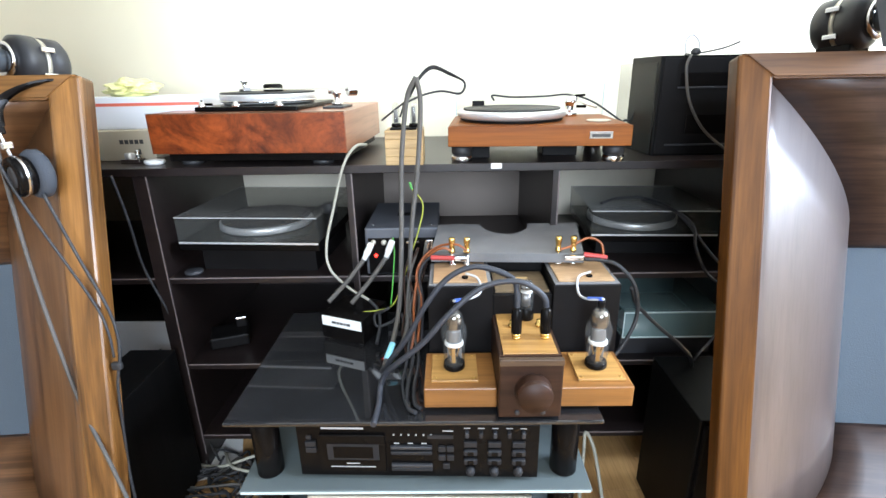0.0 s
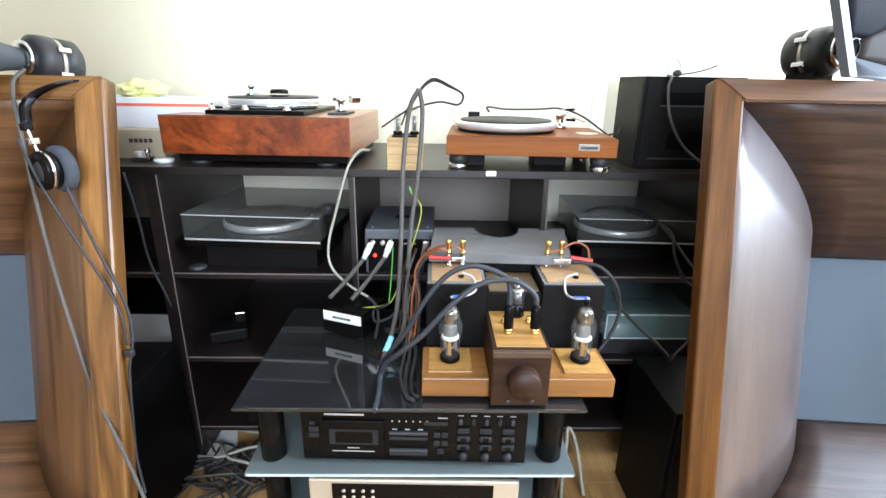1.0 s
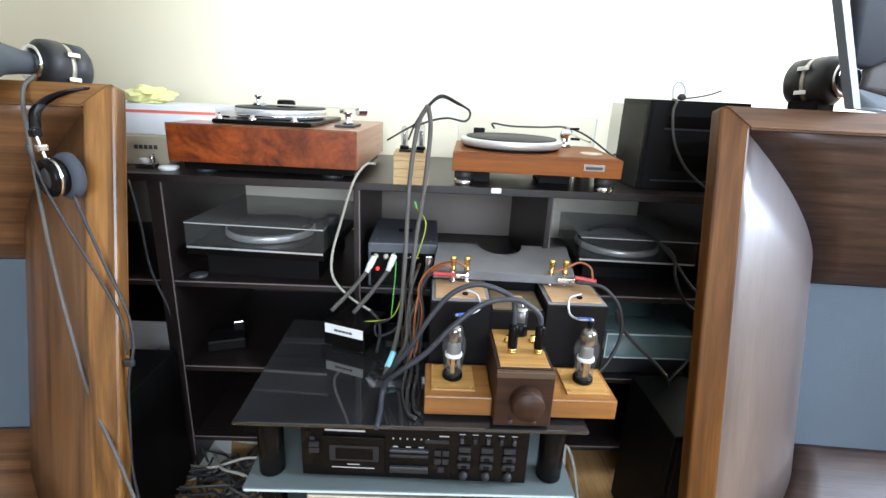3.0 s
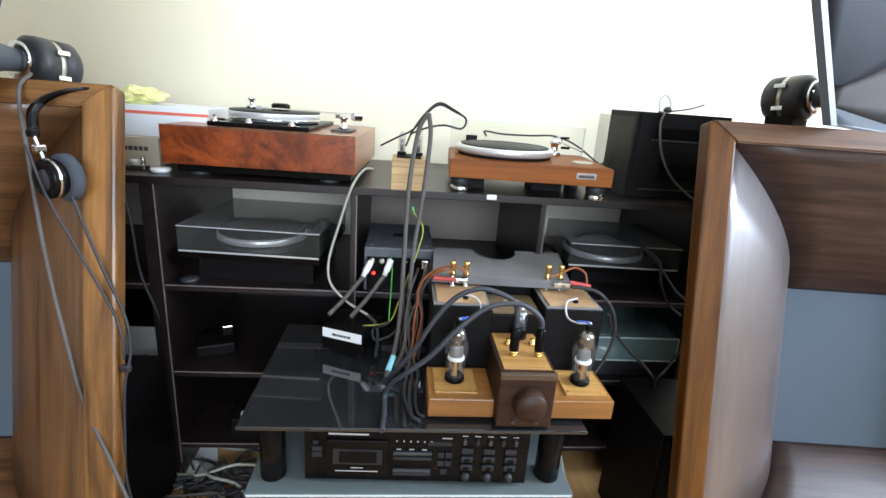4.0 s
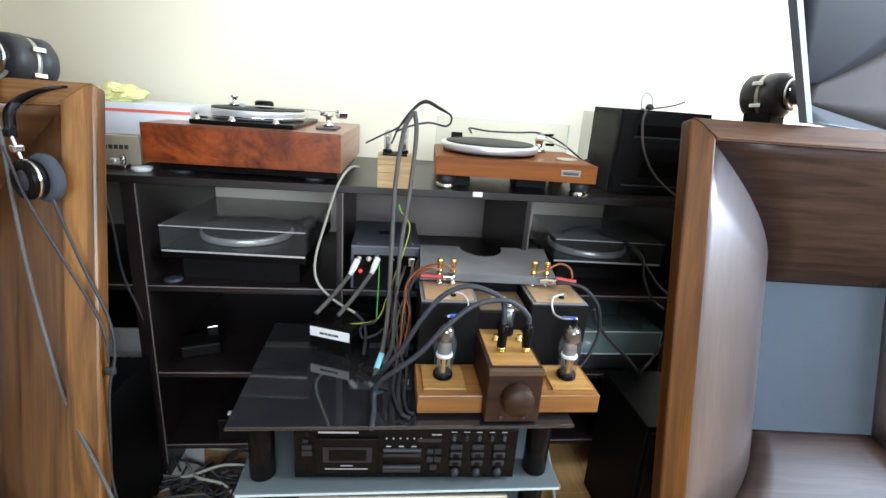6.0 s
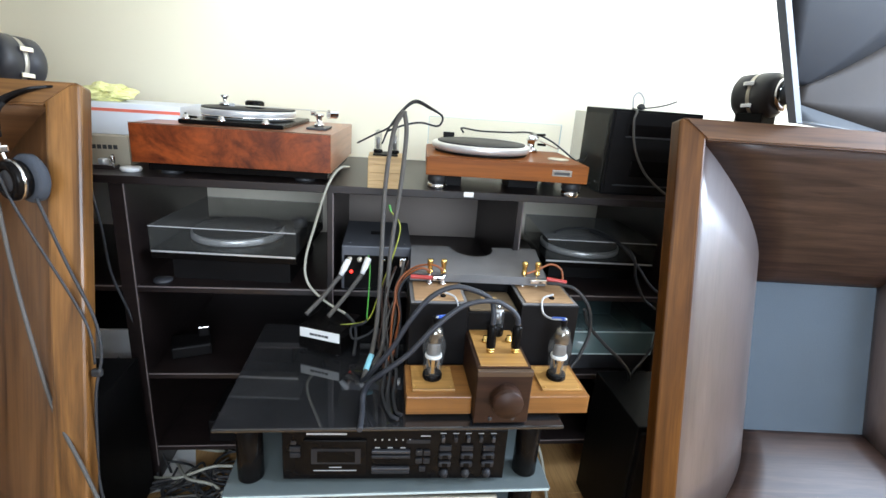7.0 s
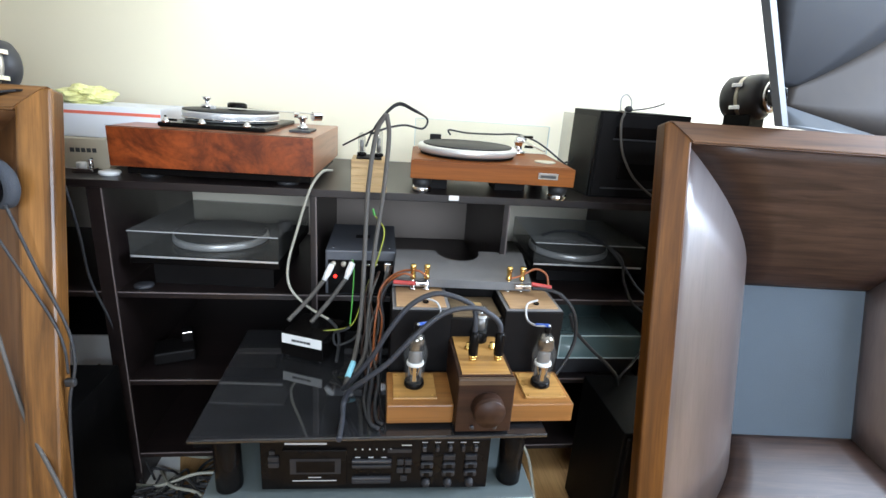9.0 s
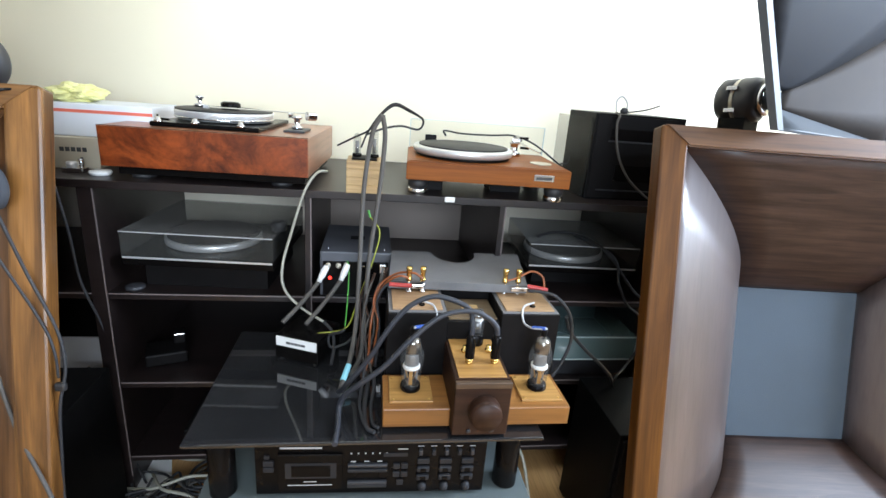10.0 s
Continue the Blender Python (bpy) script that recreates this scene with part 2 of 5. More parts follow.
def sweep(bm, pts, r, n=8, steps=10):
    """A round cable through points."""
    path = spline(pts, steps)
    side, rings = None, []
    for i, p in enumerate(path):
        d = (path[min(i + 1, len(path) - 1)] - path[max(i - 1, 0)]).normalized()
        if side is None:
            side = d.orthogonal().normalized()
        side = (side - d * side.dot(d)).normalized()
        up = d.cross(side)
        rings.append([bm.verts.new(p + r * (math.cos(2 * math.pi * k / n) * side + math.sin(2 * math.pi * k / n) * up)) for k in range(n)])
    for a, b in zip(rings, rings[1:]):
        for k in range(n):
            bm.faces.new((a[k], a[(k + 1) % n], b[(k + 1) % n], b[k])).smooth = True
    bm.faces.new(rings[0][::-1])
    bm.faces.new(rings[-1])
    return bm


def grid_sheet(bm, rows, thick=None, smooth=True):
    """A sheet through rows of points; thick moves a second skin along that vector, which closes it."""
    skins = [[[bm.verts.new(p) for p in row] for row in rows]]
    if thick is not None:
        skins.append([[bm.verts.new(Vector(p) + Vector(thick)) for p in row] for row in rows])
    for s in skins:
        for a, b in zip(s, s[1:]):
            for i in range(len(a) - 1):
                bm.faces.new((a[i], a[i + 1], b[i + 1], b[i])).smooth = smooth
    if thick is not None:
        s, u = skins
        rim = [s[0][i] for i in range(len(s[0]))] + [r[-1] for r in s[1:]] + s[-1][-2::-1] + [r[0] for r in s[-2:0:-1]]
        rim2 = [u[0][i] for i in range(len(u[0]))] + [r[-1] for r in u[1:]] + u[-1][-2::-1] + [r[0] for r in u[-2:0:-1]]
        for i in range(len(rim)):
            j = (i + 1) % len(rim)
            bm.faces.new((rim[i], rim[j], rim2[j], rim2[i]))
    return bm


def mesh_of(name, bm, material):
    bmesh.ops.recalc_face_normals(bm, faces=bm.faces)
    me = bpy.data.meshes.new(name)
    bm.to_mesh(me)
    bm.free()
    me.materials.append(material)
    return me


def part(name, bm, material, parent, label=""):
    ob = new(name, mesh_of(name, bm, material))
    ob.parent = parent
    return tagged(ob, label)


def thing(name, at, label, category, group="", kind="", turn=0.0, tilt=0.0):
    ob = new(name)
    ob.empty_display_size = 0.05
    ob.matrix_world = pose(*at, tilt, 0, turn)
    return tagged(ob, label, category, group, kind)


def solid(name, bm, material, label, category, group="", kind=""):
    return tagged(new(name, mesh_of(name, bm, material)), label, category, group, kind)


def B(*a, **k):
    return box(bmesh.new(), *a, **k)


def cable(name, pts, r, material, label, group=""):
    return solid(name, sweep(bmesh.new(), pts, r), material, label, "cable", group)

# ---- the room ----
FLOOR_X0, FLOOR_X1, Y0, Y1, HT = -2.6, 2.8, -2.5, 1.84, 2.55
floor = tagged(new("floor"), "honey-coloured oak laminate floor planks", "floor", kind="structure")
bm = B(FLOOR_X0, FLOOR_X1, Y0, Y1, -0.05, -0.004)
part("underlay", bm, M_floor, floor)
solid("wall_north", B(FLOOR_X0 - 0.1, FLOOR_X1 + 0.1, Y1, Y1 + 0.12, -0.05, HT), M_wall, "cream painted plaster wall behind the shelves", "wall", kind="structure")
solid("wall_west", B(FLOOR_X0 - 0.12, FLOOR_X0, Y0, Y1, -0.05, HT), M_wall_dim, "unseen side wall, darkened to cut bounced light", "wall", kind="structure")
bm = bmesh.new()
for a in ((Y0, -0.15, -0.05, HT), (1.25, Y1, -0.05, HT), (-0.15, 1.25, -0.05, 1.25), (-0.15, 1.25, 2.45, HT)):
    box(bm, FLOOR_X1, FLOOR_X1 + 0.12, *a)
solid("wall_east", bm, M_wall, "cream painted wall with a window opening", "wall", kind="structure")
bm = bmesh.new()
for a in ((FLOOR_X0, -0.7, -0.05, HT), (1.3, FLOOR_X1, -0.05, HT), (-0.7, 1.3, -0.05, 0.95), (-0.7, 1.3, 2.45, HT)):
    box(bm, a[0], a[1], Y0 - 0.12, Y0, a[2], a[3])
solid("wall_south", bm, M_wall_dim, "unseen wall with a wide window opening, darkened to cut bounce", "wall", kind="structure")
solid("ceiling", B(FLOOR_X0 - 0.1, FLOOR_X1 + 0.1, Y0 - 0.1, Y1 + 0.1, HT, HT + 0.1), M_ceil, "plain white painted ceiling", "ceiling", kind="structure")

# ---- the shelf unit ----
SY, SB, ST = 1.20, 1.78, 0.925
shelf = thing("shelf_unit", (0, SY, 0), "dark brown laminate shelf unit along the wall", "shelf")
D = SB - SY
part("top_board", B(-1.25, 0.86, -0.004, D, ST - 0.02, ST, bevel=0.0015), M_shelf, shelf)
PANELS = ((-1.22, -1.20), (-0.70, -0.662), (-0.168, -0.150), (0.345, 0.363), (0.835, 0.855))
for a, b in PANELS:
    part("upright", B(a, b, 0, D, 0.0, ST - 0.02, bevel=0.001), M_shelf, shelf)
    part("edge_band", B(b - 0.004, b - 0.001, -0.0012, 0.0, 0.05, ST - 0.021), M_edge, shelf, "thin paler edge banding")
BAYS = tuple((PANELS[i][1], PANELS[i + 1][0]) for i in range(4))
LEVELS = (0.631, 0.365, 0.119)
for a, b in BAYS:
    for z in LEVELS:
        part("shelf_board", B(a, b, 0.003, D, z - 0.018, z, bevel=0.001), M_shelf, shelf)
        part("edge_band", B(a, b, 0.0015, 0.003, z - 0.004, z - 0.001), M_edge, shelf, "thin paler edge banding")
    part("back_panel", B(a, b, D - 0.012, D - 0.004, 0.101, 0.612), M_shelf, shelf)


# boards added behind the upper bays so their backs read dimmer than the wall
for i, m in ((0, M_backboard), (1, M_backboard), (2, M_backboard_dim), (3, M_backboard)):
    part("back_board", B(BAYS[i][0], BAYS[i][1], D - 0.010, D - 0.005, 0.633, ST - 0.021), m, shelf, "added back board toned for the dim bay")


# ---- loudspeakers ----
def loudspeaker(x_in, z_in, s, uprights, rails, flare_h, flare_v, label, throat):
    """A large bass horn cabinet that leans back; s is the side to which it spreads from its inner edge."""
    lean = -15.0
    ob = thing("loudspeaker", (x_in, 0.689, z_in), label, "loudspeaker", "pair of horn loudspeakers", tilt=lean, turn=-5 * s)
    W, Hh, F = 1.10, 1.075, 0.062
    X = lambda a, b: (min(s * a, s * b), max(s * a, s * b))  # noqa: E731

    def mitred(x0, x1, z0, z1, ends):
        bm = bmesh.new()
        box(bm, *X(x0, x1), 0, 0.045, z0, z1, bevel=0.006)
        return bm
    part("frame_upright", mitred(0, F, 0, Hh, 1), uprights, ob)
    part("frame_upright", mitred(W - F, W, 0, Hh, 1), uprights, ob)
    # rails with ends cut at 45 degrees, a hair proud of the uprights
    for z_out, z_in in ((Hh + 0.001, Hh - F * 0.72), (-0.001, F * 0.72)):
        bm = bmesh.new()
        vs = [bm.verts.new((s * x, y, z)) for y in (-0.0025, 0.046) for x, z in ((0.004, z_out), (W - 0.004, z_out), (W - F, z_in), (F, z_in))]
        for q in ((0, 1, 2, 3), (7, 6, 5, 4), (0, 4, 5, 1), (1, 5, 6, 2), (2, 6, 7, 3), (3, 7, 4, 0)):
            bm.faces.new([vs[i] for i in q])
        bmesh.ops.bevel(bm, geom=list(bm.edges), offset=0.004, segments=2, affect="EDGES")
        part("frame_rail", bm, rails, ob)
    # side skin behind the frame
    for a in (0.022, W - 0.040):
        part("side_panel", B(*X(a, a + 0.018), 0.045, 0.068, 0.02, Hh - 0.02), M_blackmat, ob)
    part("top_panel", B(*X(0.235, W - 0.02), 0.045, 0.52, Hh - 0.024, Hh - 0.004), uprights, ob)
    part("bottom_panel", B(*X(0.26, W - 0.02), 0.045, 0.24, 0.0, 0.02), M_blackmat, ob)
    part("plinth", box(bmesh.new(), *X(0.30, W - 0.06), 0.02, 0.20, -0.07, 0.0), M_blackmat, ob)
    # the flare: four boards from the mouth to the throat
    mu, mz = (F - 0.004, W - F + 0.004), (F * 0.7, Hh - F * 0.7)
    tu, tz, depth, N = throat, (0.285, 0.705), 0.25, 18
    k = [i / N for i in range(N + 1)]
    fu = [1 - (1 - t) ** 1.9 for t in k]
    fz = [1 - (1 - t) ** 1.25 for t in k]
    dy = [0.012 + depth * t for t in k]
    L = [mu[0] + (tu[0] - mu[0]) * f for f in fu]
    R = [mu[1] + (tu[1] - mu[1]) * f for f in fu]
    Bz = [mz[0] + (tz[0] - mz[0]) * f for f in fz]
    Tz = [mz[1] + (tz[1] - mz[1]) * f for f in fz]
    M = 6
    lerp = lambda a, b: [a + (b - a) * j / M for j in range(M + 1)]  # noqa: E731
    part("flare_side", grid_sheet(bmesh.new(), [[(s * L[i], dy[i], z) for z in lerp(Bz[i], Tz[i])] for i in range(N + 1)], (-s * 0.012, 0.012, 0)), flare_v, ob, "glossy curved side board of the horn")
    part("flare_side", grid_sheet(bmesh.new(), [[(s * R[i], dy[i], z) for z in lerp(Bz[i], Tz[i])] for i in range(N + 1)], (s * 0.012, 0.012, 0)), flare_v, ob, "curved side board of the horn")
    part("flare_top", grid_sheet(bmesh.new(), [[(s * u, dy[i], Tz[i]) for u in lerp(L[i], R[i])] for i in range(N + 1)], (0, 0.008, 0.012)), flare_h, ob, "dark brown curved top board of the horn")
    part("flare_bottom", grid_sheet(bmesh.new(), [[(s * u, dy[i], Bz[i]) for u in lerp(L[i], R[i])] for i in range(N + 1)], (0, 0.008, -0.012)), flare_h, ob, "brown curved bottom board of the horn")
    part("grille_cloth", B(*X(tu[0] - 0.02, tu[1] + 0.02), 0.012 + depth - 0.001, depth + 0.03, tz[0] - 0.02, tz[1] + 0.02), M_cloth, ob, "taut blue-grey grille cloth at the throat")
    return ob


speaker_right = loudspeaker(0.598, 0.119, 1, M_walnut_v, M_walnut_h, M_flare_h, M_flare_v_sheen, "large brown oak horn loudspeaker with grey cloth, leaning back", (0.365, 0.735))
speaker_left = loudspeaker(-0.576, 0.104, -1, M_oak_v, M_oak_h, M_flare_l, M_flare_lv, "large honey oak horn loudspeaker with headphones hung over it", (0.325, 0.72))


def top_horn(at, s, label, reach=0.0):
    """A wide treble horn with a flat flange, a short neck and a compression driver on a wooden cradle; s: the side to which it points."""
    ob = thing("treble_horn", at, label, "horn", "treble horns on the loudspeakers")
    ob.matrix_world = pose(*at, -6) @ pose(0, 0, 0, 0, 0, s * 25)
    mw, ln, N, zb, zt, wide = 0.305, 0.16, 14, -0.098, 0.36, 0.31
    lip = -reach - ln
    k = [(i / N) for i in range(N + 1)]
    hw = [0.022 + (mw - 0.022) * t ** 1.15 for t in k]
    lo = [-0.022 + (zb + 0.022) * t ** 1.0 for t in k]
    hi = [0.022 + (zt - 0.022) * t ** 1.25 for t in k]
    ys = [-reach - ln * t for t in k]
    J = [-1, -0.6, -0.2, 0.2, 0.6, 1]
    for sx in (-1, 1):
        part("side_wall", grid_sheet(bmesh.new(), [[(sx * (hw[i] + wide * k[i] * (q + 1) / 2), ys[i], lo[i] + (hi[i] - lo[i]) * (q + 1) / 2) for q in J] for i in range(N + 1)], (sx * 0.004, 0.005, 0)), M_hornside, ob, "horn side wall, tinted brownish for the light inside")
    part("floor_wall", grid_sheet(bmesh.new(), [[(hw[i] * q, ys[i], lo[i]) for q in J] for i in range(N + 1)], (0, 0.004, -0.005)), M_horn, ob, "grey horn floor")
    part("roof_wall", grid_sheet(bmesh.new(), [[((hw[i] + wide * k[i]) * q, ys[i], hi[i]) for q in J] for i in range(N + 1)], (0, 0.004, 0.005)), M_horn_shade, ob)
    bm = bmesh.new()
    for sx in (-1, 1):
        vs = [bm.verts.new((sx * x, y, z)) for y in (lip - 0.004, lip + 0.012) for x, z in ((mw, zb - 0.004), (mw + 0.026, zb - 0.004), (mw + wide + 0.026, zt + 0.03), (mw + wide, zt + 0.03))]
        for q in ((0, 1, 2, 3), (7, 6, 5, 4), (0, 4, 5, 1), (1, 5, 6, 2), (2, 6, 7, 3), (3, 7, 4, 0)):
            bm.faces.new([vs[i] for i in q])
    box(bm, -mw - wide, mw + wide, lip - 0.004, lip + 0.012, zt, zt + 0.03)
    part("flange", bm, M_horn, ob, "flat grey mounting flange")
    along = Matrix.Rotation(radians(-90), 4, "X")
    part("neck", lathe(bmesh.new(), [(0.021 + 0.65 * reach, -0.002 - reach), (0.024 + 0.15 * reach, -0.001 - 0.4 * reach), (0.028, 0.006), (0.026, 0.03)], along), M_horn, ob)
    part("throat_collar", lathe(bmesh.new(), [(0.026, 0.022), (0.044, 0.022), (0.044, 0.032), (0.036, 0.038), (0.026, 0.038)], along), M_chrome, ob, "pale metal collar")
    part("driver", lathe(bmesh.new(), [(0.0, 0.034), (0.045, 0.036), (0.060, 0.046), (0.062, 0.060), (0.062, 0.085), (0.057, 0.088), (0.057, 0.100), (0.061, 0.103), (0.060, 0.135), (0.050, 0.145), (0, 0.147)], along, 40), M_driver, ob, "charcoal compression driver")
    part("driver_band", lathe(bmesh.new(), [(0.057, 0.089), (0.0582, 0.089), (0.0582, 0.099), (0.057, 0.099)], along, 40), M_champ, ob)
    for a in (150, 205):
        c = along @ Matrix.Rotation(radians(a if s > 0 else 180 - a), 4, "Z") @ Vector((0.064, 0, 0.092))
        part("terminal", box(bmesh.new(), c.x - 0.006, c.x + 0.006, c.y - 0.015, c.y + 0.015, c.z - 0.006, c.z + 0.006, bevel=0.002), M_chrome, ob)
    part("cradle", B(-0.04, 0.04, 0.055, 0.13, -0.19, -0.05, bevel=0.003), M_blackmat, ob)
    return ob


top_horn((1.076, 1.20, 1.236), 1, "grey treble horn with black driver on the brown loudspeaker")
top_horn((-0.965, 1.20, 1.182), -1, "grey treble horn with black driver on the honey loudspeaker", 0.08)


def floor_cabinet(x0, x1, y0, y1, h, label):
    ob = thing("floor_speaker", ((x0 + x1) / 2, y0, 0), label, "speaker", "black floor speakers")
    w, d = (x1 - x0) / 2, y1 - y0
    part("cabinet", B(-w, w, 0.012, d, 0.01, h, bevel=0.003), M_blackvinyl, ob)
    part("front_grille", B(-w + 0.008, w - 0.008, 0, 0.012, 0.03, h - 0.012, bevel=0.003), M_blackmat, ob)
    for sx in (-1, 1):
        for yy in (0.03, d - 0.03):
            part("foot", lathe(bmesh.new(), disc_bevel(0.014, 0.011), Matrix.Translation((sx * (w - 0.03), yy, 0)), 12), M_rubber, ob)
    return ob


floor_cabinet(0.622, 0.795, 0.86, 1.13, 0.420, "black vinyl box loudspeaker standing on the floor")
floor_cabinet(-0.790, -0.665, 0.87, 1.165, 0.436, "black box loudspeaker beside the shelf on the floor")

# ---- glass rack ----
GZ = 0.539
rack = thing("glass_rack", (0.016, 0.923, 0), "black glass equipment rack with thick black columns", "rack")
rack_w = 0.347
part("top_glass", B(-rack_w, rack_w, -0.195, 0.25, GZ - 0.008, GZ, bevel=0.0025), M_blackglass, rack, "glossy black glass top")
for z in (0.392, 0.227, 0.05):
    part("glass_shelf", B(-rack_w + 0.012, rack_w - 0.012, -0.205, 0.25, z - 0.008, z - 0.0005, bevel=0.002), M_frost, rack, "grey frosted glass shelf")
    part("glass_edge", B(-rack_w + 0.016, rack_w - 0.016, -0.2062, -0.2052, z - 0.007, z - 0.002), M_frostedge, rack)
for sx in (-1, 1):
    for yy in (-0.150, 0.20):
        for a, b in ((0.0, 0.042), (0.05, 0.219), (0.227, 0.384), (0.392, GZ - 0.008)):
            part("column", lathe(bmesh.new(), disc_bevel(0.026, b - a, 0.002), Matrix.Translation((sx * 0.290, yy, a)), 24), M_black, rack)


def cassette_deck():
    ob = thing("cassette_deck", (0.022, 0.745, 0.392), "black cassette deck with many knobs and keys on glass", "cassette deck", turn=-1.5)
    w = 0.228
    part("body", B(-w + 0.008, w - 0.008, 0.006, 0.27, 0.010, 0.128, bevel=0.002), M_blackmat, ob)
    part("front_panel", B(-w, w, 0, 0.006, 0.008, 0.130, bevel=0.0015), M_black, ob)
    for sx in (-1, 1):
        for yy in (0.03, 0.24):
            part("foot", lathe(bmesh.new(), disc_bevel(0.012, 0.010), Matrix.Translation((sx * 0.19, yy, 0)), 12), M_rubber, ob)
    door = part("cassette_door", B(-0.185, -0.06, -0.006, 0, 0.022, 0.108, bevel=0.002), M_black, ob)
    part("window_frame", B(-0.170, -0.072, -0.0075, -0.0062, 0.052, 0.088), M_keys, door, "greyish window surround")
    part("window", B(-0.158, -0.083, -0.0085, -0.0077, 0.057, 0.083), M_black, door)
    part("print", B(-0.166, -0.080, -0.0066, -0.0061, 0.034, 0.036), M_print, door)
    part("print", B(-0.135, -0.110, -0.0066, -0.0061, 0.042, 0.044), M_print, door)
    part("name_print", B(-0.180, -0.100, -0.0008, -0.0002, 0.117, 0.121), M_print, ob, "illegible pale lettering")
    for z in (0.066, 0.080):
        part("power_key", B(-0.212, -0.192, -0.006, 0, z, z + 0.011, bevel=0.001), M_keys, ob)
    part("small_key", B(-0.210, -0.200, -0.004, 0, 0.095, 0.103, bevel=0.001), M_keys, ob)
    for i in range(6):
        part("indicator", B(-0.045 + i * 0.014, -0.042 + i * 0.014, -0.0012, 0, 0.104, 0.107), M_print, ob)
    part("display", B(0.020, 0.068, -0.002, 0, 0.098, 0.106), M_keys, ob)
    part("meter_print", B(0.048, 0.068, -0.0008, 0, 0.114, 0.116), M_print, ob)
    for i in range(3):
        part("key_print", B(-0.044 + i * 0.026, -0.034 + i * 0.026, -0.0008, 0, 0.085, 0.087), M_print, ob)
    for z, b in ((0.076, M_anth), (0.064, M_keys), (0.034, M_anth), (0.026, M_keys)):
        part("transport_key", B(-0.050, 0.028, -0.007, 0, z, z + 0.007, bevel=0.0015), b, ob)
    for x, z in ((0.040, 0.070), (0.056, 0.070), (0.040, 0.050), (0.056, 0.050), (0.048, 0.030)):
        part("square_key", B(x, x + 0.013, -0.005, 0, z, z + 0.012, bevel=0.001), M_keys, ob)
    for i in range(5):
        part("toggle", B(0.090 + i * 0.026, 0.097 + i * 0.026, -0.010, 0, 0.106, 0.118, bevel=0.0015), M_keys if i % 2 else M_anth, ob)
        part("toggle_print", B(0.088 + i * 0.026, 0.100 + i * 0.026, -0.0008, 0, 0.121, 0.1225), M_print, ob)
    front = Matrix.Rotation(radians(90), 4, "X")
    for i in range(3):
        for z, r in ((0.088, 0), (0.070, 0.011), (0.050, 0.011), (0.026, 0.012)):
            x = 0.100 + i * 0.045
            if r and z > 0.03:
                knob = part("knob", B(x - 0.013, x + 0.013, -0.009, 0, z - 0.0065, z + 0.0065, bevel=0.003), M_keys, ob)
                part("recess", B(x - 0.0055, x + 0.0055, -0.0098, -0.0092, z - 0.0045, z + 0.0045), M_black, knob)
            elif r:
                knob = part("knob", lathe(bmesh.new(), [(0, 0), (r * 0.75, 0), (r * 0.75, 0.006), (r * 0.62, 0.007), (r * 0.58, 0.012), (0, 0.0125)], Matrix.Translation((x, 0, z)) @ front, 20), M_keys, ob)
                part("pointer", B(x - 0.0007, x + 0.0007, -0.0131, -0.0126, z + r * 0.1, z + r * 0.5), M_anth, knob)
            else:
                part("slide_key", B(x - 0.012, x + 0.012, -0.006, 0, z - 0.006, z + 0.006, bevel=0.001), M_keys, ob)
    return ob


cassette_deck()


def cd_player():
    ob = thing("disc_player", (0.022, 0.728, 0.227), "champagne disc player with a black display in the rack", "disc player", turn=-1.0)
    w = 0.218
    part("body", B(-w, w, 0.012, 0.28, 0.012, 0.135, bevel=0.002), M_blackmat, ob)
    part("front_panel", B(-w, w, 0, 0.012, 0.010, 0.138, bevel=0.004), M_champ, ob, "champagne metal front panel")
    part("display", B(-0.17, 0.165, -0.002, 0, 0.03, 0.128, bevel=0.001), M_black, ob)
    for i in range(4):
        for j in range(2):
            part("button", lathe(bmesh.new(), disc_bevel(0.004, 0.004, 0.001), Matrix.Translation((-0.145 + i * 0.02, -0.002, 0.112 - j * 0.016)) @ Matrix.Rotation(radians(90), 4, "X"), 12), M_champ, ob)
    for sx in (-1, 1):
        part("foot", lathe(bmesh.new(), disc_bevel(0.02, 0.012), Matrix.Translation((sx * 0.17, 0.05, 0)), 14), M_rubber, ob)
        part("foot", lathe(bmesh.new(), disc_bevel(0.02, 0.012), Matrix.Translation((sx * 0.17, 0.24, 0)), 14), M_rubber, ob)
    return ob


cd_player()


# ---- on the glass rack ----
FRONT = Matrix.Rotation(radians(90), 4, "X")


def at_z(x, y, z):
    return Matrix.Translation((x, y, z))


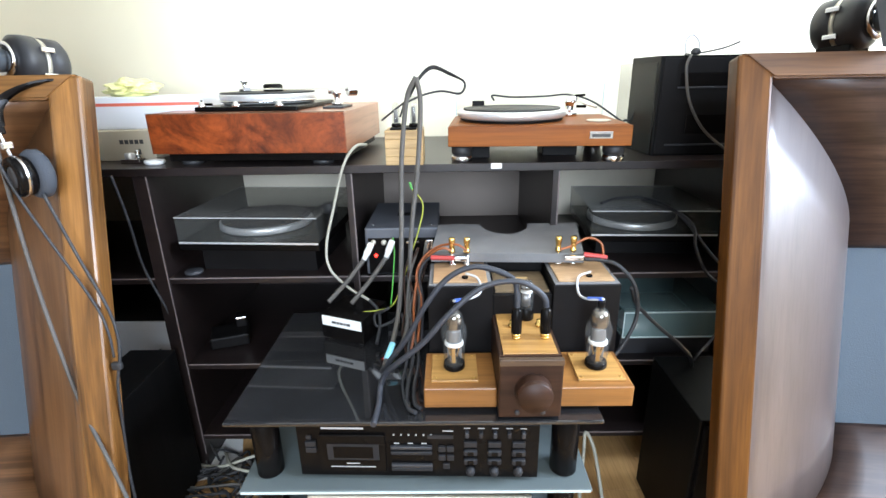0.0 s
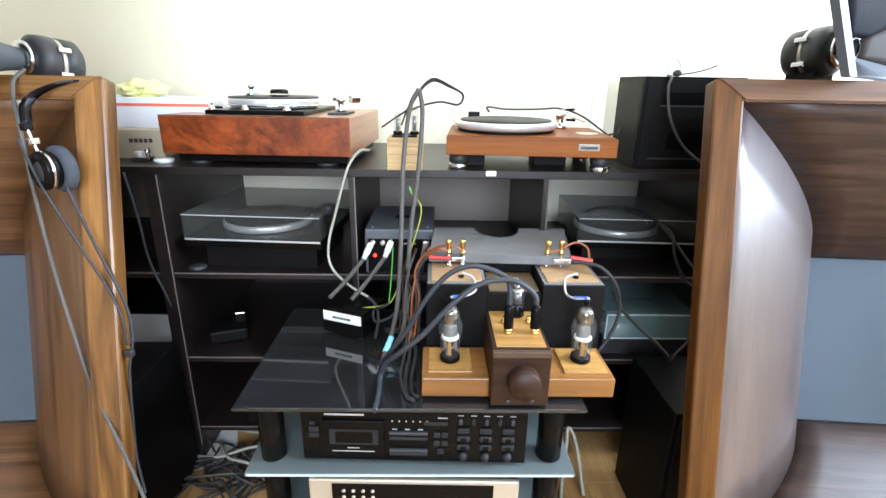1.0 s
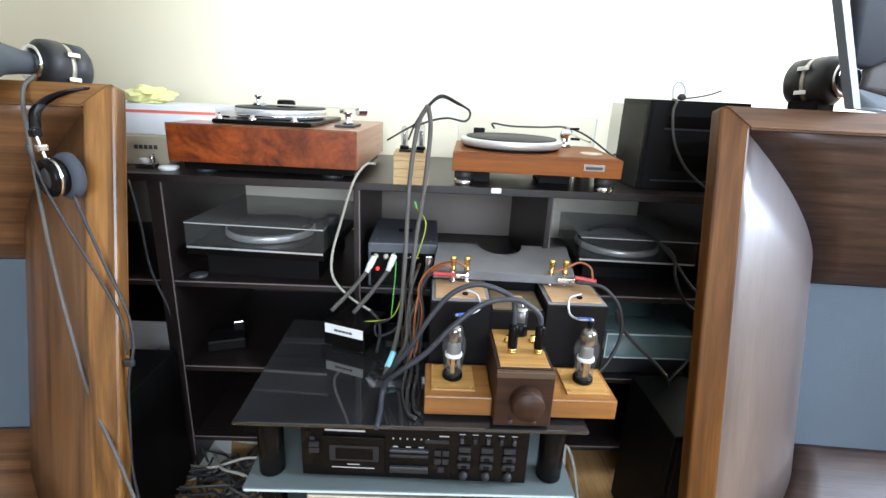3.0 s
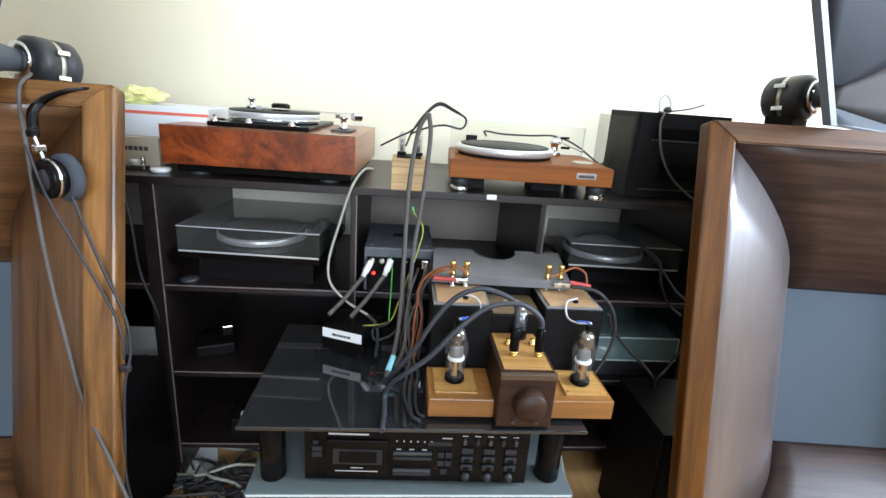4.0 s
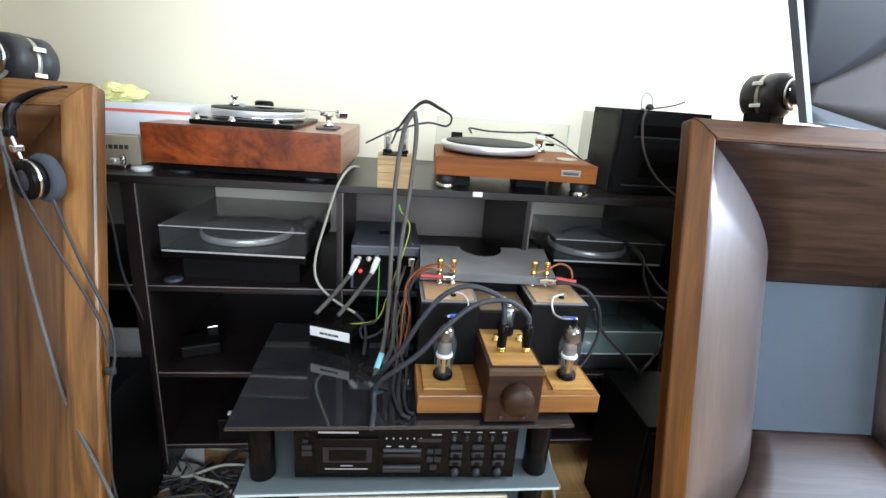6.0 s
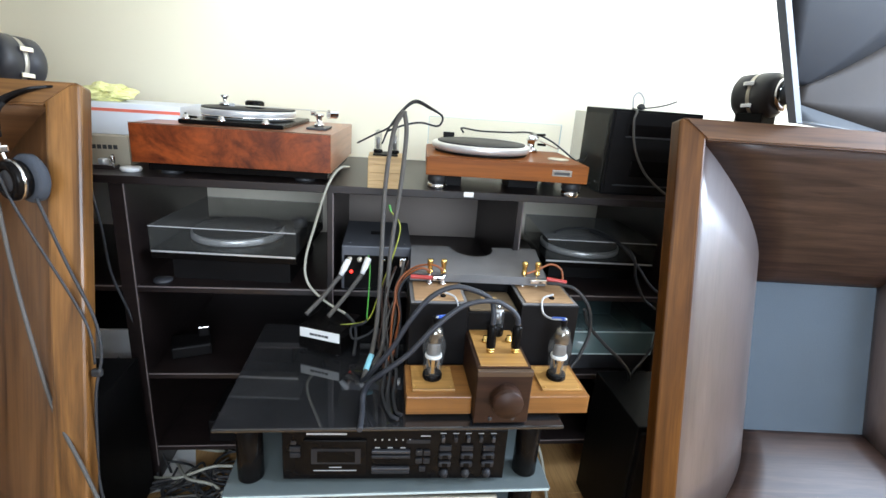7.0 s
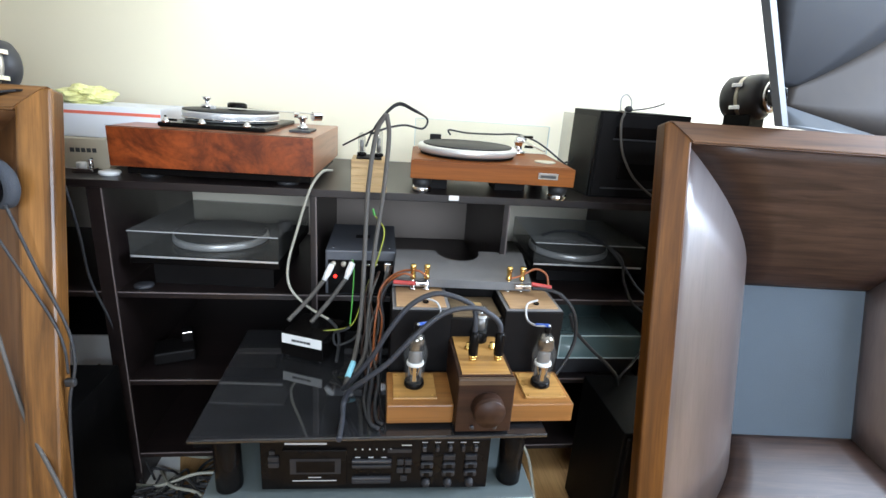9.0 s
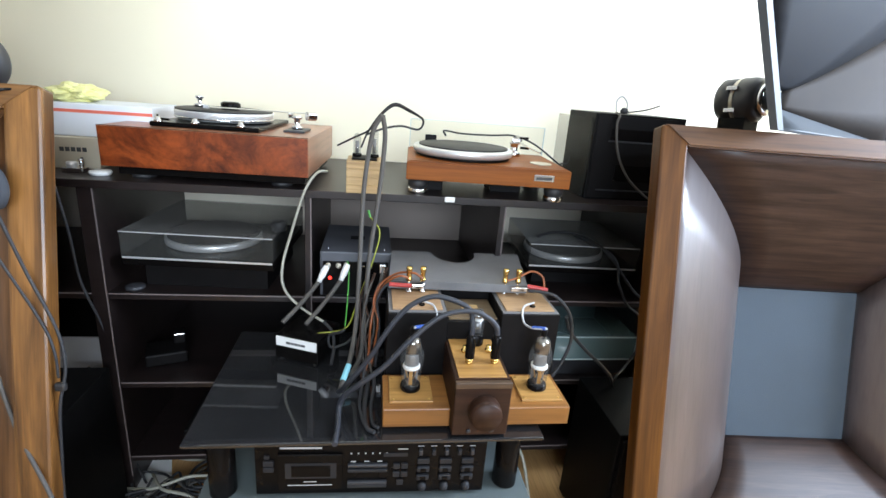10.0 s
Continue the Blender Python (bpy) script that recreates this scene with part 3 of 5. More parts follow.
def power_tube(x, y, parent_z, label):
    ob = thing("power_tube", (x, y, parent_z), label, "vacuum tube", "glass power tubes")
    part("base", lathe(bmesh.new(), [(0, 0), (0.0200, 0), (0.0212, 0.002), (0.0205, 0.010), (0.0190, 0.012), (0, 0.012)], Matrix(), 28), M_black, ob)
    part("bulb", lathe(bmesh.new(), [(0.0190, 0.010), (0.0200, 0.022), (0.0215, 0.046), (0.0242, 0.062), (0.0256, 0.074), (0.0240, 0.086), (0.0190, 0.097), (0.0176, 0.106), (0.0150, 0.116), (0.008, 0.123), (0.0, 0.125)], Matrix(), 36), M_glass, ob, "clear shouldered glass bulb").visible_shadow = False
    part("stem", lathe(bmesh.new(), [(0.0125, 0.011), (0.0120, 0.020), (0.007, 0.027), (0.0035, 0.034), (0, 0.035)], Matrix(), 20), M_getter, ob, "silvery glass stem")
    for k in range(6):
        a = k * math.pi / 3 + 0.3
        part("support_wire", rod(bmesh.new(), (0.0065 * math.cos(a), 0.0065 * math.sin(a), 0.022), (0.0135 * math.cos(a), 0.0135 * math.sin(a), 0.051), 0.0011, 8), M_brass if k % 2 else M_chrome, ob)
    for a in (0.4, 2.5, 4.6):
        part("side_plate", B(0.012 * math.cos(a) - 0.0035, 0.012 * math.cos(a) + 0.0035, 0.012 * math.sin(a) - 0.001, 0.012 * math.sin(a) + 0.001, 0.016, 0.048), M_plate if a < 4 else M_brass, ob)
    part("mica_disc", lathe(bmesh.new(), [(0.0, 0.0500), (0.0175, 0.0500), (0.0182, 0.0515), (0.0178, 0.0560), (0.0150, 0.0565), (0.0, 0.0540)], Matrix(), 28), M_mica, ob, "pale mica disc")
    part("plate", lathe(bmesh.new(), [(0, 0.053), (0.0150, 0.053), (0.0150, 0.060), (0.0135, 0.078), (0.0120, 0.084), (0, 0.084)], Matrix.Diagonal((1.0, 0.66, 1, 1)), 20), M_plate, ob, "grey metal anode")
    part("getter_dome", lathe(bmesh.new(), [(0, 0.0845), (0.0150, 0.0845), (0.0175, 0.091), (0.0165, 0.098), (0.0160, 0.108), (0.0150, 0.113), (0.008, 0.120), (0, 0.121)], Matrix(), 24), M_getter, ob, "silvery flashed dome")
    part("cap", lathe(bmesh.new(), [(0.005, 0.124), (0.0062, 0.126), (0.0062, 0.132), (0.0072, 0.133), (0.0072, 0.140), (0.005, 0.142), (0, 0.142)], Matrix(), 18), M_blackmat, ob, "black top-cap connector")
    return ob


amp = thing("tube_preamplifier", (0.229, 0.732, GZ), "handmade wooden tube preamplifier with a large dark knob", "amplifier")
part("control_box", B(-0.057, 0.055, 0, 0.195, 0.006, 0.124, bevel=0.0025), M_wal_amp, amp, "dark walnut control box")
part("front_strip", B(-0.0572, 0.0552, -0.0012, 0.010, 0.113, 0.1255, bevel=0.0012), M_stripwood, amp, "paler wood strip along the top")
part("top_border", B(-0.055, 0.053, 0.012, 0.192, 0.1242, 0.1262), M_wal_amp, amp)
part("top_plate", B(-0.049, 0.047, 0.016, 0.188, 0.1264, 0.1285, bevel=0.0006), M_ash_lt, amp, "honey wood top plate")
knob = part("volume_knob", lathe(bmesh.new(), [(0, 0), (0.0315, 0), (0.0320, 0.003), (0.0305, 0.026), (0.0290, 0.0295), (0, 0.030)], at_z(0.003, 0, 0.066) @ FRONT, 48), M_wal_amp, amp, "turned dark wood knob")
part("knob_ring", lathe(bmesh.new(), [(0.0312, 0.0195), (0.0318, 0.0195), (0.0314, 0.0215), (0.0309, 0.0215)], at_z(0.003, 0, 0.066) @ FRONT, 48), M_wal_amp, knob)
for x in (-0.024, 0.022):
    part("switch", lathe(bmesh.new(), disc_bevel(0.0045, 0.004, 0.001), at_z(x, 0, 0.018) @ FRONT, 16), M_anth, amp)
for x0, x1 in ((-0.192, -0.0575), (0.0555, 0.193)):
    part("wing", B(x0, x1, 0.026, 0.150, 0.008, 0.050, bevel=0.0025), M_ash, amp, "honey wood side wing")
    c = -0.135 if x0 < 0 else 0.139
    plate = part("tube_plate", B(c - 0.044, c + 0.044, 0.044, 0.136, 0.0502, 0.055, bevel=0.001), M_ash_lt, amp, "pale honey wood socket plate")
    for dx in (-0.036, 0.036):
        for yy in (0.052, 0.128):
            part("screw", lathe(bmesh.new(), disc_bevel(0.0028, 0.0010, 0.0003), at_z(c + dx, yy, 0.055), 10), M_brass, plate)
    part("foot", B(c - 0.02, c + 0.02, 0.05, 0.09, 0, 0.008), M_black, amp)
part("foot", B(-0.04, 0.04, 0.02, 0.06, 0, 0.006), M_black, amp)
part("foot", B(-0.04, 0.04, 0.14, 0.18, 0, 0.006), M_black, amp)
for x, y in ((-0.022, 0.114), (0.030, 0.116), (-0.020, 0.070), (0.033, 0.070)):
    part("jack", lathe(bmesh.new(), [(0, 0), (0.0075, 0), (0.0075, 0.004), (0.0050, 0.0045), (0.0050, 0.013), (0, 0.013)], at_z(x, y, 0.1286), 16), M_gold, amp, "gold-plated phono jack")
power_tube(0.094, 0.823, GZ + 0.0552, "clear glass power tube with black base on the wooden wing")
power_tube(0.368, 0.823, GZ + 0.0552, "clear glass power tube wired with a blue-sleeved lead")
small = thing("small_tube", (0.238, 0.880, GZ + 0.1286), "small clear glass tube on top of the control box", "vacuum tube")
part("socket", lathe(bmesh.new(), disc_bevel(0.0160, 0.026, 0.002), Matrix(), 24), M_black, small)
part("bulb", lathe(bmesh.new(), [(0.0140, 0.025), (0.0146, 0.062), (0.0138, 0.074), (0.0100, 0.081), (0.003, 0.084), (0, 0.088)], Matrix(), 28), M_glass, small).visible_shadow = False
part("plate", lathe(bmesh.new(), [(0, 0.028), (0.0085, 0.028), (0.0085, 0.056), (0, 0.056)], Matrix.Diagonal((1, 0.6, 1, 1)), 16), M_plate, small)
part("mica_disc", lathe(bmesh.new(), disc_bevel(0.0115, 0.0015, 0.0004), at_z(0, 0, 0.058), 20), M_mica, small)
part("getter", lathe(bmesh.new(), [(0.0128, 0.066), (0.0126, 0.074), (0.0090, 0.0795), (0, 0.082)], Matrix(), 20), M_chrome, small, "silvery getter cap")
for x, y in ((0.209, 0.802), (0.262, 0.802)):
    ob = thing("phono_plug", (x, y, GZ + 0.140), "black phono plug pushed onto a gold jack", "plug", "phono plugs")
    part("barrel", lathe(bmesh.new(), [(0, 0.0), (0.0095, 0.0), (0.0100, 0.002), (0.0098, 0.046), (0.0085, 0.048), (0.0055, 0.052), (0, 0.052)], Matrix(), 24), M_black, ob)
    part("shell", lathe(bmesh.new(), [(0.0055, -0.006), (0.0088, -0.006), (0.0088, 0.0), (0.0055, 0.0)], Matrix(), 20), M_gold, ob)

psu = thing("transformer_chassis", (0.236, 0.888, GZ), "black chassis with two plywood-topped transformer boxes", "amplifier")
for x0, x1 in ((-0.193, -0.062), (0.058, 0.192)):
    part("transformer_box", B(x0, x1, 0.004, 0.130, 0.004, 0.194, bevel=0.002), M_blackmat, psu)
    part("top_border", B(x0 + 0.003, x1 - 0.003, 0.007, 0.127, 0.1942, 0.1965), M_greyfelt, psu)
    part("top_plate", B(x0 + 0.011, x1 - 0.011, 0.014, 0.122, 0.1967, 0.200, bevel=0.0006), M_ply, psu, "birch plywood top plate")
    for dx in (0.050, 0.082):
        px = x0 + dx if x0 < 0 else x0 + dx - 0.022
        post = part("binding_post", lathe(bmesh.new(), [(0, 0), (0.0075, 0), (0.0075, 0.004), (0.0055, 0.0045), (0.0055, 0.022), (0.0035, 0.023), (0.0035, 0.030), (0, 0.030)], at_z(px, 0.108, 0.200), 18), M_chrome, psu)
        part("post_cap", lathe(bmesh.new(), [(0.0035, 0.028), (0.0070, 0.029), (0.0070, 0.034), (0.0060, 0.035), (0.0060, 0.050), (0.0072, 0.051), (0.0072, 0.060), (0.006, 0.062), (0, 0.062)], at_z(px, 0.108, 0.200), 18), M_gold, post, "gold binding post cap")
    part("grommet", lathe(bmesh.new(), [(0.004, 0), (0.0065, 0.0), (0.0065, 0.003), (0.004, 0.003)], at_z((x0 + x1) / 2 + 0.01, 0.034, 0.200), 16), M_black, psu)
part("centre_box", B(-0.0615, 0.0575, 0.012, 0.128, 0.004, 0.172, bevel=0.002), M_blackmat, psu)
part("centre_plate", B(-0.056, 0.052, 0.020, 0.124, 0.1722, 0.176), M_dullwood, psu, "brown wood centre plate")
part("name_plate", B(-0.020, 0.018, 0.062, 0.088, 0.1762, 0.178, bevel=0.0005), M_oakblock, psu, "small pale wooden plate")
part("foot", B(-0.18, 0.18, 0.02, 0.11, 0, 0.004), M_rubber, psu)

ph = thing("phono_stage", (-0.166, 1.010, GZ), "black phono stage with a white front plate on glass", "phono stage", turn=-22)
part("body", B(-0.058, 0.056, 0.004, 0.12, 0.005, 0.066, bevel=0.002), M_black, ph)
part("front_plate", B(-0.053, 0.053, 0.0005, 0.004, 0.040, 0.064, bevel=0.0008), M_white, ph, "white front plate")
for i, w in enumerate((0.012, 0.007, 0.009, 0.006, 0.010)):
    x = -0.026 + sum((0.012, 0.007, 0.009, 0.006, 0.010)[:i]) + 0.0015 * i
    part("lettering", B(x, x + w, 0.0001, 0.0005, 0.048, 0.054), M_printdk, ph)
for sx in (-0.045, 0.043):
    for yy in (0.015, 0.105):
        part("foot", lathe(bmesh.new(), disc_bevel(0.006, 0.005, 0.001), at_z(sx, yy, 0), 10), M_rubber, ph)

# ---- in the shelf unit ----
pre = thing("line_stage", (-0.035, 1.188, 0.631), "grey metal amplifier box with a red lamp lit", "amplifier")
part("cover", B(-0.094, 0.094, 0.004, 0.27, 0.008, 0.134, bevel=0.004), M_bluegrey, pre)
part("front_panel", B(-0.086, 0.086, 0, 0.004, 0.012, 0.108, bevel=0.001), M_black, pre)
part("vent", B(-0.02, 0.02, 0.12, 0.15, 0.1342, 0.1352), M_blackmat, pre)
for x in (-0.075, 0.075):
    part("screw", lathe(bmesh.new(), disc_bevel(0.003, 0.0015, 0.0004), at_z(x, 0.03, 0.134), 10), M_chrome, pre)
part("lamp", lathe(bmesh.new(), [(0, 0), (0.0045, 0), (0.0045, 0.003), (0.003, 0.005), (0, 0.006)], at_z(-0.067, 0, 0.062) @ FRONT, 20), M_led, pre, "lit red lamp")
for x, z in ((-0.072, 0.098), (-0.045, 0.098), (-0.025, 0.100)):
    part("phono_jack", lathe(bmesh.new(), [(0, 0), (0.007, 0), (0.007, 0.006), (0.0045, 0.0065), (0.0045, 0.014), (0, 0.014)], at_z(x, 0, z) @ FRONT, 16), M_champ, pre)
for x in (0.012, 0.032):
    part("switch", B(x, x + 0.013, -0.004, 0, 0.094, 0.100, bevel=0.001), M_chrome, pre)
part("power_inlet", B(0.062, 0.082, -0.012, 0, 0.080, 0.106, bevel=0.003), M_chrome, pre, "chrome metal connector")
for sx in (-0.075, 0.075):
    for yy in (0.03, 0.24):
        part("foot", lathe(bmesh.new(), disc_bevel(0.010, 0.008), at_z(sx, yy, 0), 12), M_rubber, pre)

crate = thing("equipment_case", (0.225, 1.03, GZ), "black equipment case under a grey board", "case")
part("case_body", B(-0.145, 0.140, 0.0, 0.13, 0.003, 0.205, bevel=0.002), M_blackmat, crate)
part("foot", B(-0.12, 0.12, 0.02, 0.11, 0.0, 0.003), M_rubber, crate)
bm = bmesh.new()
notch = [(0.003 + 0.060 * math.cos(a), 0.215 - 0.085 * math.sin(a)) for a in np.linspace(0, math.pi, 17)]
ring = [(-0.178, 0.0), (0.150, -0.018), (0.190, 0.215)] + notch + [(-0.165, 0.215)]
lo = [bm.verts.new((x, y, 0.0)) for x, y in ring]
hi = [bm.verts.new((x, y, 0.020)) for x, y in ring]
bm.faces.new(hi)
bm.faces.new(lo[::-1])
for i in range(len(ring)):
    j = (i + 1) % len(ring)
    bm.faces.new((lo[i], lo[j], hi[j], hi[i]))
board = solid("armboard_panel", bm, M_greyfelt, "dark grey board with a round notch at its back", "board")
board.location = (0.225, 1.003, GZ + 0.2055)


def covered_turntable(at, w, d, label, lift, tops, turn=0.0):
    """A low turntable under a closed clear dust cover, raised on a dark stand."""
    ob = thing("covered_turntable", at, label, "turntable", "turntables under dust covers", turn=turn)
    h = w / 2
    part("stand", B(-h + 0.03, h - 0.03, 0.05, d - 0.02, 0.0, lift - 0.012), M_blackmat, ob)
    part("plinth", B(-h, h, 0.0, d, lift - 0.012, lift + 0.012, bevel=0.002), M_black, ob)
    part("plinth_edge", B(-h + 0.002, h - 0.002, -0.0018, -0.0002, lift + 0.006, lift + 0.011), M_silver, ob, "thin bright front edge")
    part("platter", lathe(bmesh.new(), [(0, 0.0), (0.128, 0), (0.130, 0.003), (0.130, 0.016), (0.127, 0.019), (0, 0.019)], at_z(-0.02, d * 0.47, lift + 0.013), 56), M_silver, ob)
    part("mat", lathe(bmesh.new(), disc_bevel(0.124, 0.004, 0.001), at_z(-0.02, d * 0.47, lift + 0.0322), 48), M_rubber, ob)
    arm = part("tonearm", rod(bmesh.new(), (h - 0.06, d - 0.07, lift + 0.042), (h - 0.11, d * 0.3, lift + 0.040), 0.004, 10), M_chrome, ob)
    part("arm_base", lathe(bmesh.new(), disc_bevel(0.022, 0.030), at_z(h - 0.06, d - 0.07, lift + 0.012), 20), M_anth, arm)
    bm = bmesh.new()
    z0, z1, t = lift + 0.0125, lift + 0.078, 0.003
    box(bm, -h, h, 0, d, z1 - t, z1)
    part("cover_top", bm, tops, ob, "clear cover lid, paled for its reflection").visible_shadow = False
    for a in ((-h, h, 0, t), (-h, h, d - t, d), (-h, -h + t, t, d - t), (h - t, h, t, d - t)):
        part("cover_side", B(a[0], a[1], a[2], a[3], z0, z1 - t - 0.0002), M_acryl, ob, "clear acrylic cover side").visible_shadow = False
    part("cover_rim", B(-h, h, -0.0014, -0.0002, z1 - 0.0026, z1 - 0.0002), M_print, ob, "bright cut edge of acrylic")
    return ob


covered_turntable((-0.438, 1.206, 0.631), 0.380, 0.370, "black turntable under a clear dust cover in the shelf", 0.085, M_lid_reflect, -4.0)
covered_turntable((0.655, 1.300, 0.631), 0.345, 0.32, "dark turntable under a dusty smoked cover in the shelf", 0.062, M_acryl_dk, -3.0)
pk = solid("record_clamp", lathe(bmesh.new(), [(0, 0), (0.022, 0), (0.024, 0.003), (0.024, 0.008), (0.016, 0.011), (0, 0.012)], at_z(-0.61, 1.235, 0.631)), M_anth, "small dark metal disc on the shelf", "clamp")

deck2 = thing("tuner", (-0.87, 1.235, 0.365), "silver-fronted tuner in the shelf compartment", "tuner")
part("body", B(-0.20, 0.165, 0.008, 0.29, 0.006, 0.115, bevel=0.002), M_blackmat, deck2)
part("front_panel", B(-0.205, 0.166, 0, 0.008, 0.006, 0.118, bevel=0.0015), M_silver, deck2, "brushed silver front panel")
part("button", lathe(bmesh.new(), disc_bevel(0.004, 0.005, 0.001), at_z(0.118, 0, 0.03) @ FRONT, 12), M_chrome, deck2)
part("foot", B(-0.18, 0.15, 0.03, 0.25, 0, 0.006), M_rubber, deck2)
deck3 = thing("receiver", (-0.87, 1.235, 0.119), "silver-fronted receiver low in the shelf", "receiver")
part("body", B(-0.20, 0.165, 0.008, 0.29, 0.006, 0.125, bevel=0.002), M_blackmat, deck3)
part("front_panel", B(-0.205, 0.166, 0, 0.008, 0.006, 0.128, bevel=0.0015), M_silver, deck3, "brushed silver front panel")
part("foot", B(-0.18, 0.15, 0.03, 0.25, 0, 0.006), M_rubber, deck3)
pb = thing("battery_charger", (-0.575, 1.29, 0.365), "small black appliance on the shelf", "appliance", turn=20)
part("body", B(-0.055, 0.055, 0, 0.09, 0, 0.038, bevel=0.006), M_blackmat, pb)
part("upright", B(0.020, 0.052, 0.05, 0.088, 0.038, 0.075, bevel=0.005), M_blackmat, pb)
part("lever", B(0.022, 0.050, 0.046, 0.050, 0.068, 0.073, bevel=0.001), M_chrome, pb)
mx = thing("mixer", (-0.42, 1.215, 0.119), "small dark mixer with white keys on the lowest shelf", "mixer")
part("body", B(-0.10, 0.10, 0, 0.20, 0.0, 0.075, bevel=0.004), M_blackmat, mx)
for i in range(5):
    part("key", B(-0.075 + i * 0.024, -0.060 + i * 0.024, 0.02, 0.034, 0.0752, 0.083, bevel=0.001), M_white, mx)
lb = thing("acrylic_case", (0.70, 1.215, 0.365), "low dark device under a clear glassy cover", "case")
part("body", B(-0.13, 0.13, 0.02, 0.28, 0.0, 0.062, bevel=0.002), M_anth, lb)
part("cover", box(bmesh.new(), -0.134, 0.134, 0.0, 0.30, 0.0625, 0.142, bevel=0.002), M_greenglass, lb, "greenish clear cover").visible_shadow = False
part("reel", lathe(bmesh.new(), disc_bevel(0.05, 0.03), at_z(-0.075, 0.075, 0.0627), 32), M_silver, lb)
for z in (0.0625, 0.1385):
    part("front_edge", B(-0.134, 0.134, -0.0018, -0.0002, z, z + 0.004), M_frostedge, lb, "bright cut edge of glass")
for x in (-0.134, 0.131):
    part("side_edge", B(x, x + 0.003, -0.0018, -0.0002, 0.0667, 0.1383), M_frostedge, lb, "bright cut edge of glass")


# ---- on top of the shelf unit ----
def big_turntable():
    ob = thing("turntable", (-0.404, 1.212, ST), "turntable in a wide red burl wood plinth", "turntable", turn=-3.0)
    w, d, z0, z1 = 0.246, 0.44, 0.030, 0.127
    part("base", B(-w + 0.03, w - 0.012, 0.02, d - 0.03, 0.010, z0 - 0.0005, bevel=0.002), M_black, ob)
    for sx in (-w + 0.075, w - 0.075):
        for yy in (0.05, d - 0.07):
            part("foot", lathe(bmesh.new(), disc_bevel(0.028, 0.0098), at_z(sx, yy, 0), 20), M_rubber, ob)
    part("plinth", B(-w, w, 0.004, d, z0, z1, bevel=0.0015), M_burl_glare, ob, "red-brown veneered plinth, lightened for glare")
    part("front_board", B(-w + 0.001, w - 0.0008, 0.0, 0.0038, z0 + 0.001, z1 - 0.001, bevel=0.0008), M_burl, ob, "burl veneer front with dark edge")
    part("edge_line", B(-w, w, 0.001, 0.0042, z1 + 0.0002, z1 + 0.0012), M_blackmat, ob)
    part("deck_plate", B(-0.150, 0.115, 0.055, d - 0.045, z1 + 0.0005, z1 + 0.012, bevel=0.003), M_black, ob, "black deck plate")
    pc = (-0.018, 0.215)
    part("platter", lathe(bmesh.new(), [(0, 0), (0.120, 0), (0.125, 0.003), (0.128, 0.020), (0.127, 0.024), (0, 0.024)], at_z(*pc, z1 + 0.015), 64), M_silver, ob, "polished aluminium platter")
    part("mat", lathe(bmesh.new(), disc_bevel(0.126, 0.004, 0.001), at_z(*pc, z1 + 0.0392), 56), M_rubber, ob)
    part("clamp", lathe(bmesh.new(), [(0, 0), (0.024, 0), (0.026, 0.003), (0.026, 0.016), (0.020, 0.020), (0, 0.020)], at_z(pc[0] + 0.015, pc[1], z1 + 0.0434), 28), M_black, ob, "black record clamp")
    for x, y in ((-0.04, 0.055), (0.072, 0.052), (-0.128, 0.055)):
        part("control", lathe(bmesh.new(), [(0, 0), (0.010, 0), (0.010, 0.004), (0.006, 0.006), (0.006, 0.012), (0, 0.013)], at_z(x, y, z1 + 0.0122), 18), M_chrome, ob)
    part("speed_lever", rod(bmesh.new(), (-0.135, 0.07, z1 + 0.018), (-0.105, 0.062, z1 + 0.018), 0.003, 8), M_black, ob)
    part("lever_post", rod(bmesh.new(), (-0.135, 0.07, z1 + 0.012), (-0.135, 0.07, z1 + 0.028), 0.003, 8), M_black, ob)
    part("spindle_puck", lathe(bmesh.new(), [(0, 0), (0.016, 0), (0.016, 0.008), (0.006, 0.010), (0.006, 0.022), (0.011, 0.024), (0.011, 0.030), (0, 0.031)], at_z(pc[0] - 0.075, pc[1] + 0.02, z1 + 0.0434), 24), M_chrome, ob, "chrome puck on the platter")
    part("rim_ring", lathe(bmesh.new(), [(0.1272, 0.004), (0.1292, 0.005), (0.1292, 0.008), (0.1272, 0.009)], at_z(*pc, z1 + 0.015), 64), M_chrome, ob)
    arm = part("armboard", B(0.160, 0.215, 0.12, 0.22, z1 + 0.0005, z1 + 0.006, bevel=0.001), M_anth, ob)
    part("arm_pillar", lathe(bmesh.new(), [(0, 0), (0.014, 0), (0.014, 0.008), (0.008, 0.010), (0.008, 0.026), (0.013, 0.028), (0.013, 0.036), (0, 0.037)], at_z(0.187, 0.17, z1 + 0.0062), 24), M_chrome, arm)
    part("counterweight", rod(bmesh.new(), (0.207, 0.205, z1 + 0.040), (0.227, 0.222, z1 + 0.040), 0.012, 20), M_chrome, arm)
    part("side_weight", rod(bmesh.new(), (0.161, 0.180, z1 + 0.043), (0.173, 0.185, z1 + 0.043), 0.008, 16), M_chrome, arm)
    part("arm_tube", rod(bmesh.new(), (0.207, 0.205, z1 + 0.048), (-0.03, 0.12, z1 + 0.052), 0.0018, 8), M_champ, arm, "thin pale tonearm tube")
    part("headshell", B(-0.040, -0.026, 0.112, 0.122, z1 + 0.048, z1 + 0.056, bevel=0.002), M_print, arm)
    return ob


big_turntable()


